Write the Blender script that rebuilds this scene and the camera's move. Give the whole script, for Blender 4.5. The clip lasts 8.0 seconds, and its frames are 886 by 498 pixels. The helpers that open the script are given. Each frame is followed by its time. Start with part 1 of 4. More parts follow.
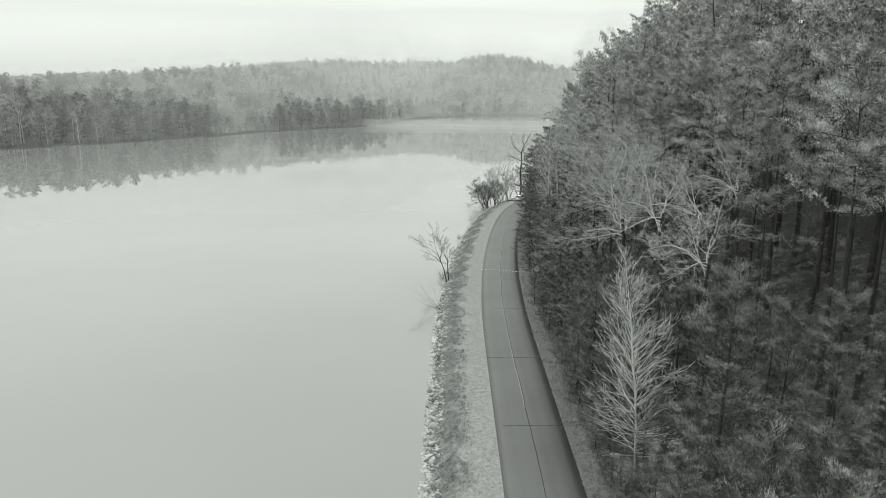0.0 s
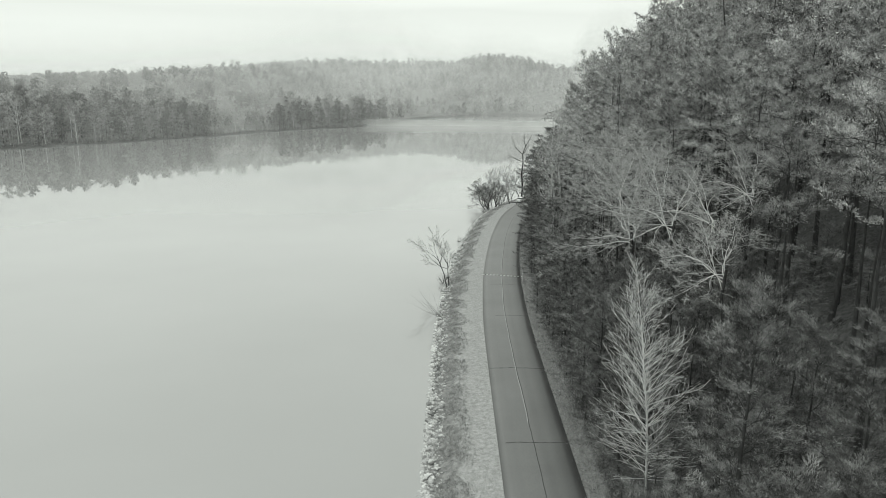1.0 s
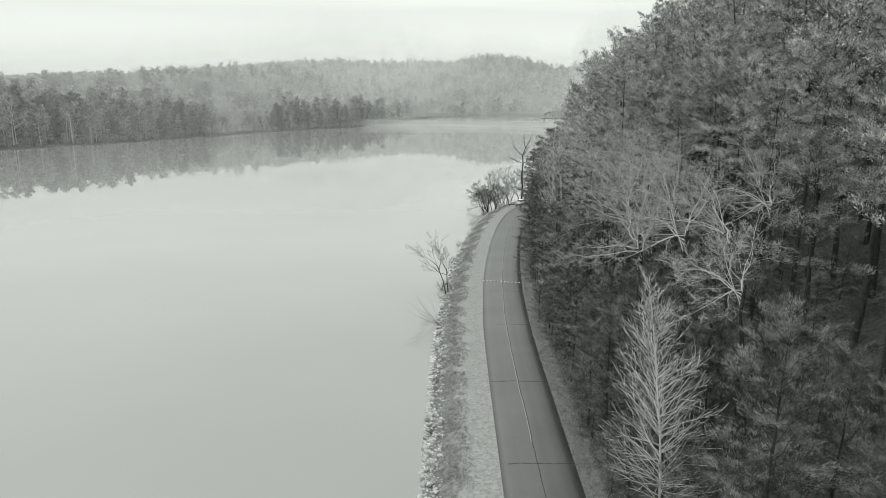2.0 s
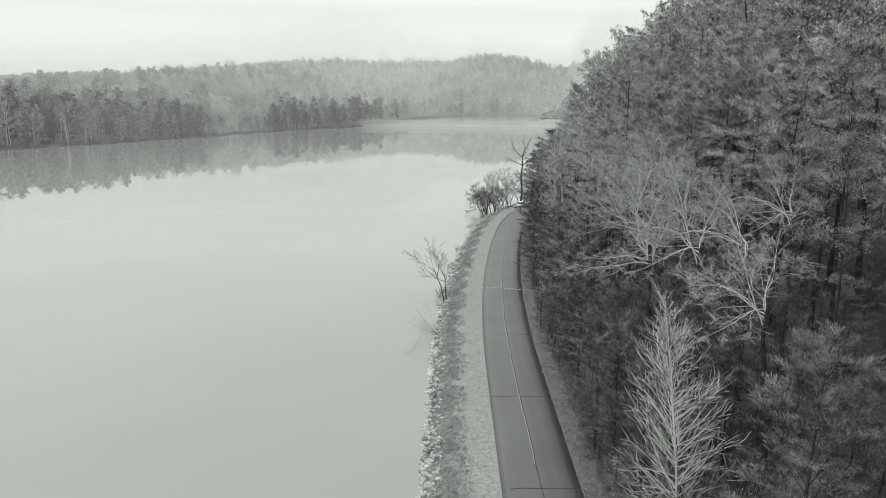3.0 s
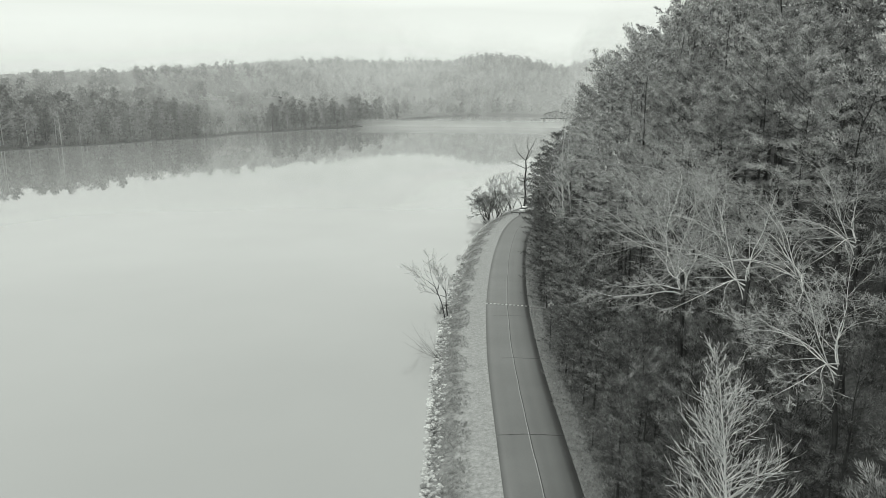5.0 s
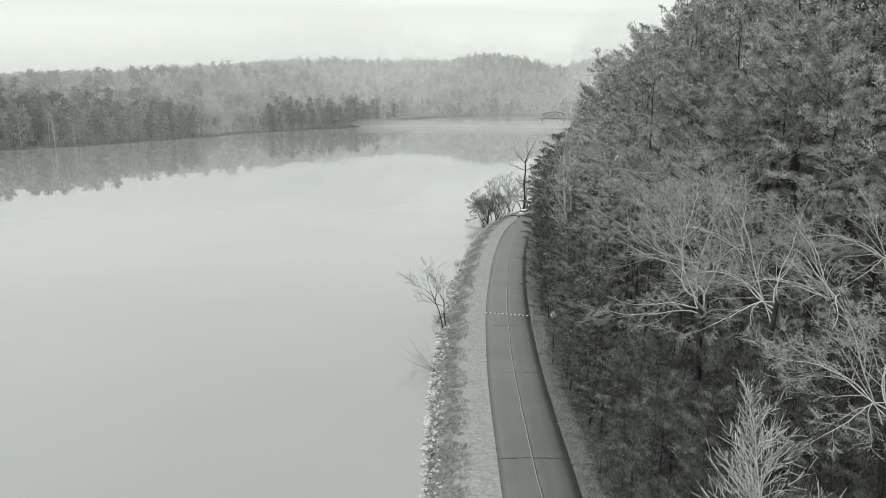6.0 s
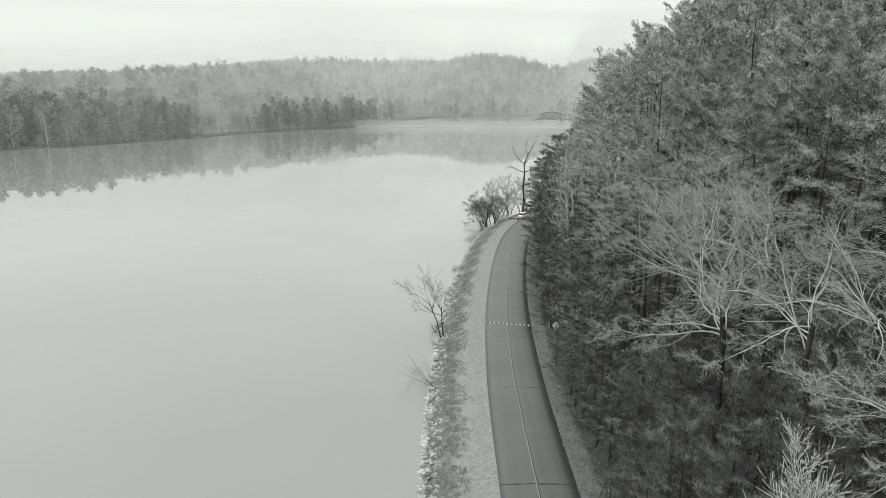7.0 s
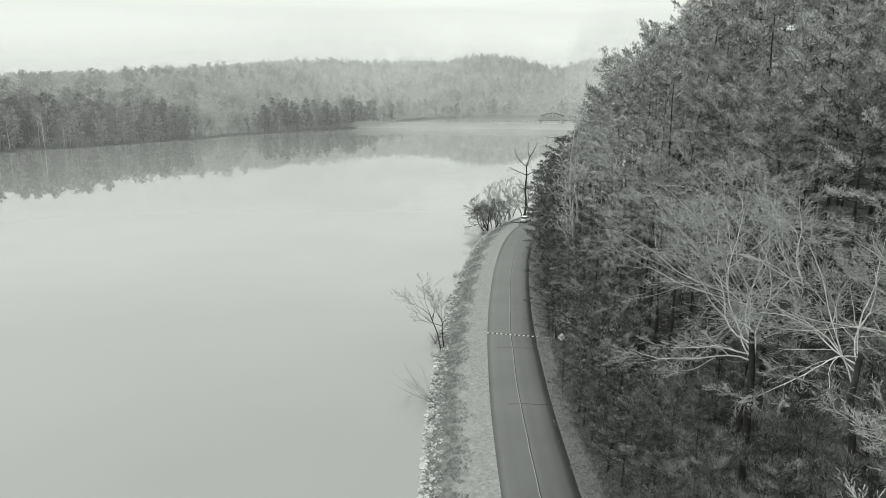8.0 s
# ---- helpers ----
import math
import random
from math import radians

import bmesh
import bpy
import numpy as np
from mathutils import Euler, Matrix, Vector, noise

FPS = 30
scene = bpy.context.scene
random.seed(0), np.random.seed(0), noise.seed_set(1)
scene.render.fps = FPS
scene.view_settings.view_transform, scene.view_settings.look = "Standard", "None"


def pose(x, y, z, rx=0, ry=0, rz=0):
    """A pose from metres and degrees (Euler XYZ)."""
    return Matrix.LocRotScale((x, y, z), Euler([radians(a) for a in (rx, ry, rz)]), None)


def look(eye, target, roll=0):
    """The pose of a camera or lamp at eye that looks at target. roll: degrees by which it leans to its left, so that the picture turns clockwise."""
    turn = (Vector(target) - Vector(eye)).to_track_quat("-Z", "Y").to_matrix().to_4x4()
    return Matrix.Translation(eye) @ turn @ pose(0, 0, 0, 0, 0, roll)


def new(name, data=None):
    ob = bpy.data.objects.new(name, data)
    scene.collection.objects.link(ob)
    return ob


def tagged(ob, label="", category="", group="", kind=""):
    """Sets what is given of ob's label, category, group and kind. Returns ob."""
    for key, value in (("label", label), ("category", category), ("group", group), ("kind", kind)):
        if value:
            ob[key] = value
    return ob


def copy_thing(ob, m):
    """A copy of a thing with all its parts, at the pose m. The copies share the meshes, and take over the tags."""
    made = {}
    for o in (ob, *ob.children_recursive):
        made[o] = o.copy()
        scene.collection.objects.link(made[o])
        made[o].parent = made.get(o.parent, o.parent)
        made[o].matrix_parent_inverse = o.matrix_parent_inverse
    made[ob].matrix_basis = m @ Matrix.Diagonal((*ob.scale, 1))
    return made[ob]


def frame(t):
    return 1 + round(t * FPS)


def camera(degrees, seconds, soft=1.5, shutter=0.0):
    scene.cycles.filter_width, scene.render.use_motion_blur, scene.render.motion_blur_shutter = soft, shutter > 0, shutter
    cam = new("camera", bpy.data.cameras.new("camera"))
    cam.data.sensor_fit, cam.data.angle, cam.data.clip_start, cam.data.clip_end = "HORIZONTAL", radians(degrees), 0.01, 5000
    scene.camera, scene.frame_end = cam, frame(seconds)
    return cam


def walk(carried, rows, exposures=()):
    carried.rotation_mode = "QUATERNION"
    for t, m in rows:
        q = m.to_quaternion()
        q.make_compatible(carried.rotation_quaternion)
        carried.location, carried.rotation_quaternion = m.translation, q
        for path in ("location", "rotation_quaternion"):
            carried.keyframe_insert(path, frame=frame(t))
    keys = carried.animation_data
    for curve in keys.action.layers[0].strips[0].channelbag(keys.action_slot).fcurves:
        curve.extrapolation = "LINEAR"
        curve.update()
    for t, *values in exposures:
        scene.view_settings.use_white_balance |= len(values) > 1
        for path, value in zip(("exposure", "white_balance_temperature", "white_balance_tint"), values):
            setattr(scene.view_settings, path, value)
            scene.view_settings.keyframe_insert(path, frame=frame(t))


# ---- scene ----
cam = camera(66.0, 8.0, soft=0.9)
PATH = [
    (0, (0.305, -3.602, 31.557), (0.277, -1.651, 31.12), 0.25),
    (0.5, (0.301, -2.057, 31.597), (0.273, -0.105, 31.16), 0.3),
    (1, (0.286, -0.448, 31.686), (0.257, 1.503, 31.248), 0.3),
    (1.5, (0.242, 1.232, 31.792), (0.214, 3.183, 31.354), 0.3),
    (3, (0.166, 6.694, 32.089), (0.146, 8.645, 31.65), 0.3),
    (3.5, (0.172, 8.726, 32.158), (0.151, 10.677, 31.72), 0.25),
    (4, (0.146, 10.75, 32.251), (0.125, 12.701, 31.811), 0.25),
    (4.5, (0.086, 12.728, 32.349), (0.065, 14.679, 31.91), 0.3),
    (5, (0.006, 14.708, 32.446), (-0.015, 16.659, 32.006), 0.35),
    (6.5, (-0.131, 20.935, 32.709), (-0.14, 22.885, 32.269), 0.4),
    (7, (-0.182, 23.03, 32.721), (-0.188, 24.981, 32.281), 0.4),
    (7.5, (-0.208, 25.106, 32.712), (-0.214, 27.058, 32.274), 0.4),
    (8, (-0.213, 27.15, 32.712), (-0.22, 29.101, 32.275), 0.4),
]
walk(cam, [(t, look(eye, target, roll)) for t, eye, target, roll in PATH])

# ---- world and light: a flat winter overcast ----
world = bpy.data.worlds.new("overcast")
scene.world = world
world.use_nodes = True
wn, wl = world.node_tree.nodes, world.node_tree.links
wn.clear()
SKY_LIGHT = 1.12
sky = wn.new("ShaderNodeTexSky")
sky.sky_type = "NISHITA"
sky.sun_disc = False
sky.sun_elevation, sky.sun_rotation = radians(42), radians(250)
grey = wn.new("ShaderNodeHueSaturation")
grey.inputs["Saturation"].default_value = 0.0
grey.inputs["Value"].default_value = 0.08
wl.new(sky.outputs[0], grey.inputs["Color"])
coord = wn.new("ShaderNodeTexCoord")
split = wn.new("ShaderNodeSeparateXYZ")
wl.new(coord.outputs["Generated"], split.inputs[0])
stretch = wn.new("ShaderNodeMapping")
stretch.inputs["Scale"].default_value = (1.2, 1.2, 14.0)
wl.new(coord.outputs["Generated"], stretch.inputs[0])
bands = wn.new("ShaderNodeTexNoise")
bands.inputs["Scale"].default_value = 1.6
bands.inputs["Detail"].default_value = 4.0
wl.new(stretch.outputs[0], bands.inputs["Vector"])
add = wn.new("ShaderNodeMath")
add.operation = "MULTIPLY_ADD"
add.inputs[1].default_value = 0.10
wl.new(bands.outputs[0], add.inputs[0])
wl.new(split.outputs[2], add.inputs[2])
ramp = wn.new("ShaderNodeValToRGB")
ramp.color_ramp.elements[0].position = 0.0
ramp.color_ramp.elements[0].color = (0.80 * 0.957, 0.80 * 1.018, 0.80 * 0.947, 1)
ramp.color_ramp.elements[1].position = 1.0
ramp.color_ramp.elements[1].color = (1.8 * 0.957, 1.8 * 1.018, 1.8 * 0.947, 1)
for at, c in ((0.06, 0.84), (0.12, 0.86), (0.165, 0.81), (0.205, 0.93), (0.27, 0.99), (0.42, 1.0), (0.6, 1.12)):
    e = ramp.color_ramp.elements.new(at)
    e.color = (c * 0.957, c * 1.018, c * 0.947, 1)
wl.new(add.outputs[0], ramp.inputs[0])
blend = wn.new("ShaderNodeMixRGB")
blend.inputs[0].default_value = 0.06
wl.new(ramp.outputs[0], blend.inputs[1])
wl.new(grey.outputs[0], blend.inputs[2])
back = wn.new("ShaderNodeBackground")
back.inputs[1].default_value = SKY_LIGHT
wl.new(blend.outputs[0], back.inputs[0])
wout = wn.new("ShaderNodeOutputWorld")
wl.new(back.outputs[0], wout.inputs[0])

sun_data = bpy.data.lights.new("sun", "SUN")
sun_data.energy, sun_data.angle, sun_data.color = 1.1, radians(24), (0.94, 1.0, 0.93)
sun = new("sun", sun_data)
sun.matrix_world = look((-34, 12, 100), (0, 30, 0))


# ---- materials ----
def material(name, dark, light, scale=1.0, detail=6.0, rough=0.9, bump=0.0, bump_scale=None, big=None, big_amount=0.35,
             varied=0.0, leaf=0.0, stretch=(1, 1, 1), span_at=(0.32, 0.68)):
    """Two-tone noise at a fine scale over a broad mottling, with optional relief, thing-to-thing variation and leaf translucency."""
    m = bpy.data.materials.new(name)
    m.use_nodes = True
    n, l = m.node_tree.nodes, m.node_tree.links
    n.clear()
    out = n.new("ShaderNodeOutputMaterial")
    tc = n.new("ShaderNodeTexCoord")
    mp = n.new("ShaderNodeMapping")
    mp.inputs["Scale"].default_value = stretch
    l.new(tc.outputs["Object"], mp.inputs[0])
    fine = n.new("ShaderNodeTexNoise")
    fine.inputs["Scale"].default_value, fine.inputs["Detail"].default_value = scale, detail
    fine.inputs["Roughness"].default_value = 0.65
    l.new(mp.outputs[0], fine.inputs["Vector"])
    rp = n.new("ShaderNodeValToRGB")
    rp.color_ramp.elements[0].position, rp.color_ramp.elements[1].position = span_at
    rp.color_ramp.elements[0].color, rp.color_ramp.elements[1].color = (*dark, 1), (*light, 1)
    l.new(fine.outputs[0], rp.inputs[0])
    colour = rp.outputs[0]
    if big:
        broad = n.new("ShaderNodeTexNoise")
        broad.inputs["Scale"].default_value, broad.inputs["Detail"].default_value = big, 3.0
        l.new(tc.outputs["Object"], broad.inputs["Vector"])
        span = n.new("ShaderNodeMapRange")
        span.inputs["From Min"].default_value, span.inputs["From Max"].default_value = 0.35, 0.65
        span.inputs["To Min"].default_value, span.inputs["To Max"].default_value = 1 - big_amount, 1 + big_amount
        l.new(broad.outputs[0], span.inputs[0])
        mul = n.new("ShaderNodeVectorMath")
        mul.operation = "SCALE"
        l.new(colour, mul.inputs[0])
        l.new(span.outputs[0], mul.inputs["Scale"])
        colour = mul.outputs[0]
    if varied:
        info = n.new("ShaderNodeObjectInfo")
        value = info.outputs["Random"]
        span = n.new("ShaderNodeMapRange")
        span.inputs["To Min"].default_value, span.inputs["To Max"].default_value = 1 - varied, 1 + varied
        l.new(value, span.inputs[0])
        mul = n.new("ShaderNodeVectorMath")
        mul.operation = "SCALE"
        l.new(colour, mul.inputs[0])
        l.new(span.outputs[0], mul.inputs["Scale"])
        colour = mul.outputs[0]
    bsdf = n.new("ShaderNodeBsdfPrincipled")
    bsdf.inputs["Roughness"].default_value = rough
    bsdf.inputs["Specular IOR Level"].default_value = 0.25
    l.new(colour, bsdf.inputs["Base Color"])
    shader = bsdf.outputs[0]
    if bump:
        relief = n.new("ShaderNodeTexNoise")
        relief.inputs["Scale"].default_value, relief.inputs["Detail"].default_value = bump_scale or scale * 2, 6.0
        l.new(mp.outputs[0], relief.inputs["Vector"])
        bp = n.new("ShaderNodeBump")
        bp.inputs["Strength"].default_value, bp.inputs["Distance"].default_value = 1.0, bump
        l.new(relief.outputs[0], bp.inputs["Height"])
        l.new(bp.outputs[0], bsdf.inputs["Normal"])
    if leaf:
        trans = n.new("ShaderNodeBsdfTranslucent")
        l.new(colour, trans.inputs[0])
        mx = n.new("ShaderNodeMixShader")
        mx.inputs[0].default_value = leaf
        l.new(shader, mx.inputs[1])
        l.new(trans.outputs[0], mx.inputs[2])
        shader = mx.outputs[0]
    l.new(shader, out.inputs[0])
    return m


def tone(v):
    """A winter grey."""
    return (v, v, v)


# the noise clumps put dark gaps and lit tuft tops into the needle colour
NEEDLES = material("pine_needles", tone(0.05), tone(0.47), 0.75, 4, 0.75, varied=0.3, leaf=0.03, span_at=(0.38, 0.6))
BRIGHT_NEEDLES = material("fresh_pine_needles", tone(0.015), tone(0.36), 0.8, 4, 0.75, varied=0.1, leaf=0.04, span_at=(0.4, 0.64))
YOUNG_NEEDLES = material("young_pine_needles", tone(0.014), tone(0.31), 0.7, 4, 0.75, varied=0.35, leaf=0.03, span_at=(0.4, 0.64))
# darker needle copy for the bend, its shade held in the colour
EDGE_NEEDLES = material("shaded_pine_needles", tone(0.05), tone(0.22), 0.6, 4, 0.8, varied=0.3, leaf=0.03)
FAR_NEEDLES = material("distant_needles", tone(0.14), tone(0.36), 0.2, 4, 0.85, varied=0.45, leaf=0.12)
BARK = material("pine_bark", tone(0.018), tone(0.065), 5, 6, 0.95, bump=0.02, varied=0.25, stretch=(1, 1, 0.25))
PALE_BARK = material("pale_bark", tone(0.4), tone(0.66), 3, 6, 0.85, bump=0.01, varied=0.15, stretch=(1, 1, 0.4))
TWIG = material("grey_twigs", tone(0.26), tone(0.46), 2, 4, 0.9, varied=0.2)
CANOPY_TWIG = material("weathered_twigs", tone(0.25), tone(0.46), 2, 4, 0.9, varied=0.15)
FINE_TWIG = material("fine_pale_twigs", tone(0.36), tone(0.62), 2, 4, 0.9, varied=0.15)
DARK_TWIG = material("dark_twigs", tone(0.06), tone(0.15), 2, 4, 0.9, varied=0.2)
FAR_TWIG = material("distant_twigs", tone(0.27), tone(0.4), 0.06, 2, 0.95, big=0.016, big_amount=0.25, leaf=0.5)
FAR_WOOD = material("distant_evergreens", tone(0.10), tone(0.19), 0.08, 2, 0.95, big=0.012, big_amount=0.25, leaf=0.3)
GRASS_BLADE = material("dry_grass_blades", tone(0.28), tone(0.5), 3, 4, 0.9, leaf=0.3)
WEED = material("bank_weeds", tone(0.16), tone(0.42), 2, 4, 0.9, leaf=0.2)
ROCK = material("riprap_stone", tone(0.17), tone(0.48), 2.5, 8, 0.85, bump=0.04, bump_scale=7, varied=0.45)
TAR = material("tar_seam", tone(0.02), tone(0.05), 6, 5, 0.6)
LINE = material("worn_line_paint", tone(0.2), tone(0.36), 4, 8, 0.8)
WHITE = material("white_paint", tone(0.7), tone(0.82), 8, 4, 0.5)
BLACK = material("dark_paint", tone(0.03), tone(0.06), 8, 4, 0.5)
STEEL = material("galvanised_steel", tone(0.25), tone(0.4), 6, 4, 0.5)
SIGN = material("sign_face", tone(0.82), tone(0.92), 5, 4, 0.4)
CARPAINT = material("white_car_paint", tone(0.75), tone(0.85), 1, 2, 0.25)
RUBBER = material("rubber", tone(0.02), tone(0.04), 9, 3, 0.8)
GLASS = material("dark_car_glass", tone(0.02), tone(0.03), 1, 2, 0.05)
BRIDGE_STEEL = material("dark_bridge_steel", tone(0.07), tone(0.15), 1.0, 5, 0.7)
CONCRETE = material("concrete", tone(0.32), tone(0.48), 1.5, 6, 0.9, big=0.2)


def ground_material():
    """Leaf litter, dry verge grass and stony bank, each where its share is painted, with ragged borders."""
    m = material("ground", tone(0.03), tone(0.085), 3.5, 8, 0.95, bump=0.014, bump_scale=6, big=0.15)
    n, l = m.node_tree.nodes, m.node_tree.links
    bsdf = next(k for k in n if k.type == "BSDF_PRINCIPLED")
    colour = bsdf.inputs["Base Color"].links[0].from_socket
    tc = n.new("ShaderNodeTexCoord")
    rag = n.new("ShaderNodeTexNoise")
    rag.inputs["Scale"].default_value, rag.inputs["Detail"].default_value = 0.8, 8.0
    l.new(tc.outputs["Object"], rag.inputs["Vector"])
    for name, dark, light, scale in (("shoulder", tone(0.06), tone(0.2), 4.5), ("verge", tone(0.15), tone(0.34), 2.6), ("bank", tone(0.04), tone(0.25), 1.3)):
        grain = n.new("ShaderNodeTexNoise")
        grain.inputs["Scale"].default_value, grain.inputs["Detail"].default_value = scale, 9.0
        grain.inputs["Roughness"].default_value = 0.8
        l.new(tc.outputs["Object"], grain.inputs["Vector"])
        rp = n.new("ShaderNodeValToRGB")
        rp.color_ramp.elements[0].position, rp.color_ramp.elements[1].position = 0.35, 0.65
        rp.color_ramp.elements[0].color, rp.color_ramp.elements[1].color = (*dark, 1), (*light, 1)
        l.new(grain.outputs[0], rp.inputs[0])
        share = n.new("ShaderNodeAttribute")
        share.attribute_name = name
        plus = n.new("ShaderNodeMath")
        plus.operation = "ADD"
        l.new(share.outputs["Fac"], plus.inputs[0])
        l.new(rag.outputs[0], plus.inputs[1])
        cut = n.new("ShaderNodeMapRange")
        cut.inputs["From Min"].default_value, cut.inputs["From Max"].default_value = 0.84, 1.16
        l.new(plus.outputs[0], cut.inputs[0])
        mx = n.new("ShaderNodeMixRGB")
        l.new(cut.outputs[0], mx.inputs[0])
        l.new(colour, mx.inputs[1])
        l.new(rp.outputs[0], mx.inputs[2])
        colour = mx.outputs[0]
    l.new(colour, bsdf.inputs["Base Color"])
    return m


def asphalt_material():
    m = material("asphalt", tone(0.07), tone(0.105), 9, 8, 0.45, bump=0.008, bump_scale=40, big=0.12, big_amount=0.12)
    n, l = m.node_tree.nodes, m.node_tree.links
    bsdf = next(k for k in n if k.type == "BSDF_PRINCIPLED")
    source = bsdf.inputs["Base Color"].links[0].from_socket
    uv = n.new("ShaderNodeUVMap")
    uv.uv_map = "across"
    sp = n.new("ShaderNodeSeparateXYZ")
    l.new(uv.outputs[0], sp.inputs[0])
    wear = n.new("ShaderNodeValToRGB")
    wear.color_ramp.interpolation = "B_SPLINE"
    wear.color_ramp.elements[0].position, wear.color_ramp.elements[1].position = 0.0, 1.0
    wear.color_ramp.elements[0].color = wear.color_ramp.elements[1].color = (0.62, 0.62, 0.62, 1)
    for at, v in ((0.05, 0.85), (0.13, 1.12), (0.23, 0.86), (0.33, 1.12), (0.44, 1.25), (0.54, 0.98), (0.63, 0.76), (0.71, 1.02), (0.81, 0.74), (0.93, 0.6)):
        e = wear.color_ramp.elements.new(at)
        e.color = (v, v, v, 1)
    l.new(sp.outputs[0], wear.inputs[0])
    mul = n.new("ShaderNodeMixRGB")
    mul.blend_type, mul.inputs[0].default_value = "MULTIPLY", 1.0
    l.new(source, mul.inputs[1])
    l.new(wear.outputs[0], mul.inputs[2])
    l.new(mul.outputs[0], bsdf.inputs["Base Color"])
    return m


ASPHALT = asphalt_material()
next(k for k in ASPHALT.node_tree.nodes if k.type == "BSDF_PRINCIPLED").inputs["Specular IOR Level"].default_value = 0.62


def water_material():
    m = bpy.data.materials.new("lake_water")
    m.use_nodes = True
    n, l = m.node_tree.nodes, m.node_tree.links
    bsdf = next(k for k in n if k.type == "BSDF_PRINCIPLED")
    tc = n.new("ShaderNodeTexCoord")
    silt = n.new("ShaderNodeTexNoise")
    silt.inputs["Scale"].default_value, silt.inputs["Detail"].default_value = 0.012, 4.0
    l.new(tc.outputs["Object"], silt.inputs["Vector"])
    rp = n.new("ShaderNodeValToRGB")
    rp.color_ramp.elements[0].position, rp.color_ramp.elements[1].position = 0.3, 0.7
    rp.color_ramp.elements[0].color, rp.color_ramp.elements[1].color = (*tone(0.225), 1), (*tone(0.27), 1)
    l.new(silt.outputs[0], rp.inputs[0])
    l.new(rp.outputs[0], bsdf.inputs["Base Color"])
    bsdf.inputs["Roughness"].default_value = 0.015
    bsdf.inputs["IOR"].default_value = 1.55
    ripple = n.new("ShaderNodeTexNoise")
    ripple.inputs["Scale"].default_value, ripple.inputs["Detail"].default_value = 0.5, 3.0
    l.new(tc.outputs["Object"], ripple.inputs["Vector"])
    bp = n.new("ShaderNodeBump")
    bp.inputs["Strength"].default_value, bp.inputs["Distance"].default_value = 0.05, 0.02
    l.new(ripple.outputs[0], bp.inputs["Height"])
    l.new(bp.outputs[0], bsdf.inputs["Normal"])
    return m


def mist_material(name, density, low, patch=0.01):
    """Thin drifting droplets: mostly clear, scattering the sky's light, thinning upwards."""
    m = bpy.data.materials.new(name)
    m.use_nodes = True
    n, l = m.node_tree.nodes, m.node_tree.links
    n.clear()
    out = n.new("ShaderNodeOutputMaterial")
    tc = n.new("ShaderNodeTexCoord")
    mp = n.new("ShaderNodeMapping")
    mp.inputs["Scale"].default_value = (1, 1, 3.0)
    l.new(tc.outputs["Object"], mp.inputs[0])
    cloud = n.new("ShaderNodeTexNoise")
    cloud.inputs["Scale"].default_value, cloud.inputs["Detail"].default_value = patch, 4.0
    l.new(mp.outputs[0], cloud.inputs["Vector"])
    uv = n.new("ShaderNodeUVMap")
    uv.uv_map = "across"
    sp = n.new("ShaderNodeSeparateXYZ")
    l.new(uv.outputs[0], sp.inputs[0])
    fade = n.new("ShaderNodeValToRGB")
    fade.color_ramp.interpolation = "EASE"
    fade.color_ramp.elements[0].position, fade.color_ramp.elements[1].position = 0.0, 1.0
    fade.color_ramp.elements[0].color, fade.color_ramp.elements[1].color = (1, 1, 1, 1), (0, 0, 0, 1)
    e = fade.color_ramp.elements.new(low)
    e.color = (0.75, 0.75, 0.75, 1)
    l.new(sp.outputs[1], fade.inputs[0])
    ends = n.new("ShaderNodeValToRGB")
    ends.color_ramp.interpolation = "EASE"
    ends.color_ramp.elements[0].position, ends.color_ramp.elements[1].position = 0.0, 1.0
    ends.color_ramp.elements[0].color = ends.color_ramp.elements[1].color = (0, 0, 0, 1)
    for at in (0.2, 0.85):
        e = ends.color_ramp.elements.new(at)
        e.color = (1, 1, 1, 1)
    l.new(sp.outputs[0], ends.inputs[0])
    thick = n.new("ShaderNodeMapRange")
    thick.inputs["From Min"].default_value, thick.inputs["From Max"].default_value = 0.3, 0.7
    thick.inputs["To Min"].default_value, thick.inputs["To Max"].default_value = density * 0.8, density * 1.2
    l.new(cloud.outputs[0], thick.inputs[0])
    m1 = n.new("ShaderNodeMath")
    m1.operation = "MULTIPLY"
    l.new(thick.outputs[0], m1.inputs[0])
    l.new(fade.outputs[0], m1.inputs[1])
    m2 = n.new("ShaderNodeMath")
    m2.operation = "MULTIPLY"
    m2.use_clamp = True
    l.new(m1.outputs[0], m2.inputs[0])
    l.new(ends.outputs[0], m2.inputs[1])
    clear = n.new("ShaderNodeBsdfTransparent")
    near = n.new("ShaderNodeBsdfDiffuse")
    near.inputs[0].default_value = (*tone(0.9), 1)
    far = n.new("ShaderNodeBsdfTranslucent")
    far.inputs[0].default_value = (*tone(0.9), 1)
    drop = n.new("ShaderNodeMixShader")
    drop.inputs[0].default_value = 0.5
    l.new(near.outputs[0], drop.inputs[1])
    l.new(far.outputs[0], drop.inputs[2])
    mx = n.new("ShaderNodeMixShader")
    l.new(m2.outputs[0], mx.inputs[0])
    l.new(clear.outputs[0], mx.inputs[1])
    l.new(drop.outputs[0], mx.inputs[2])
    l.new(mx.outputs[0], out.inputs[0])
    return m


# ---- mesh helpers ----
rng = np.random.default_rng(7)


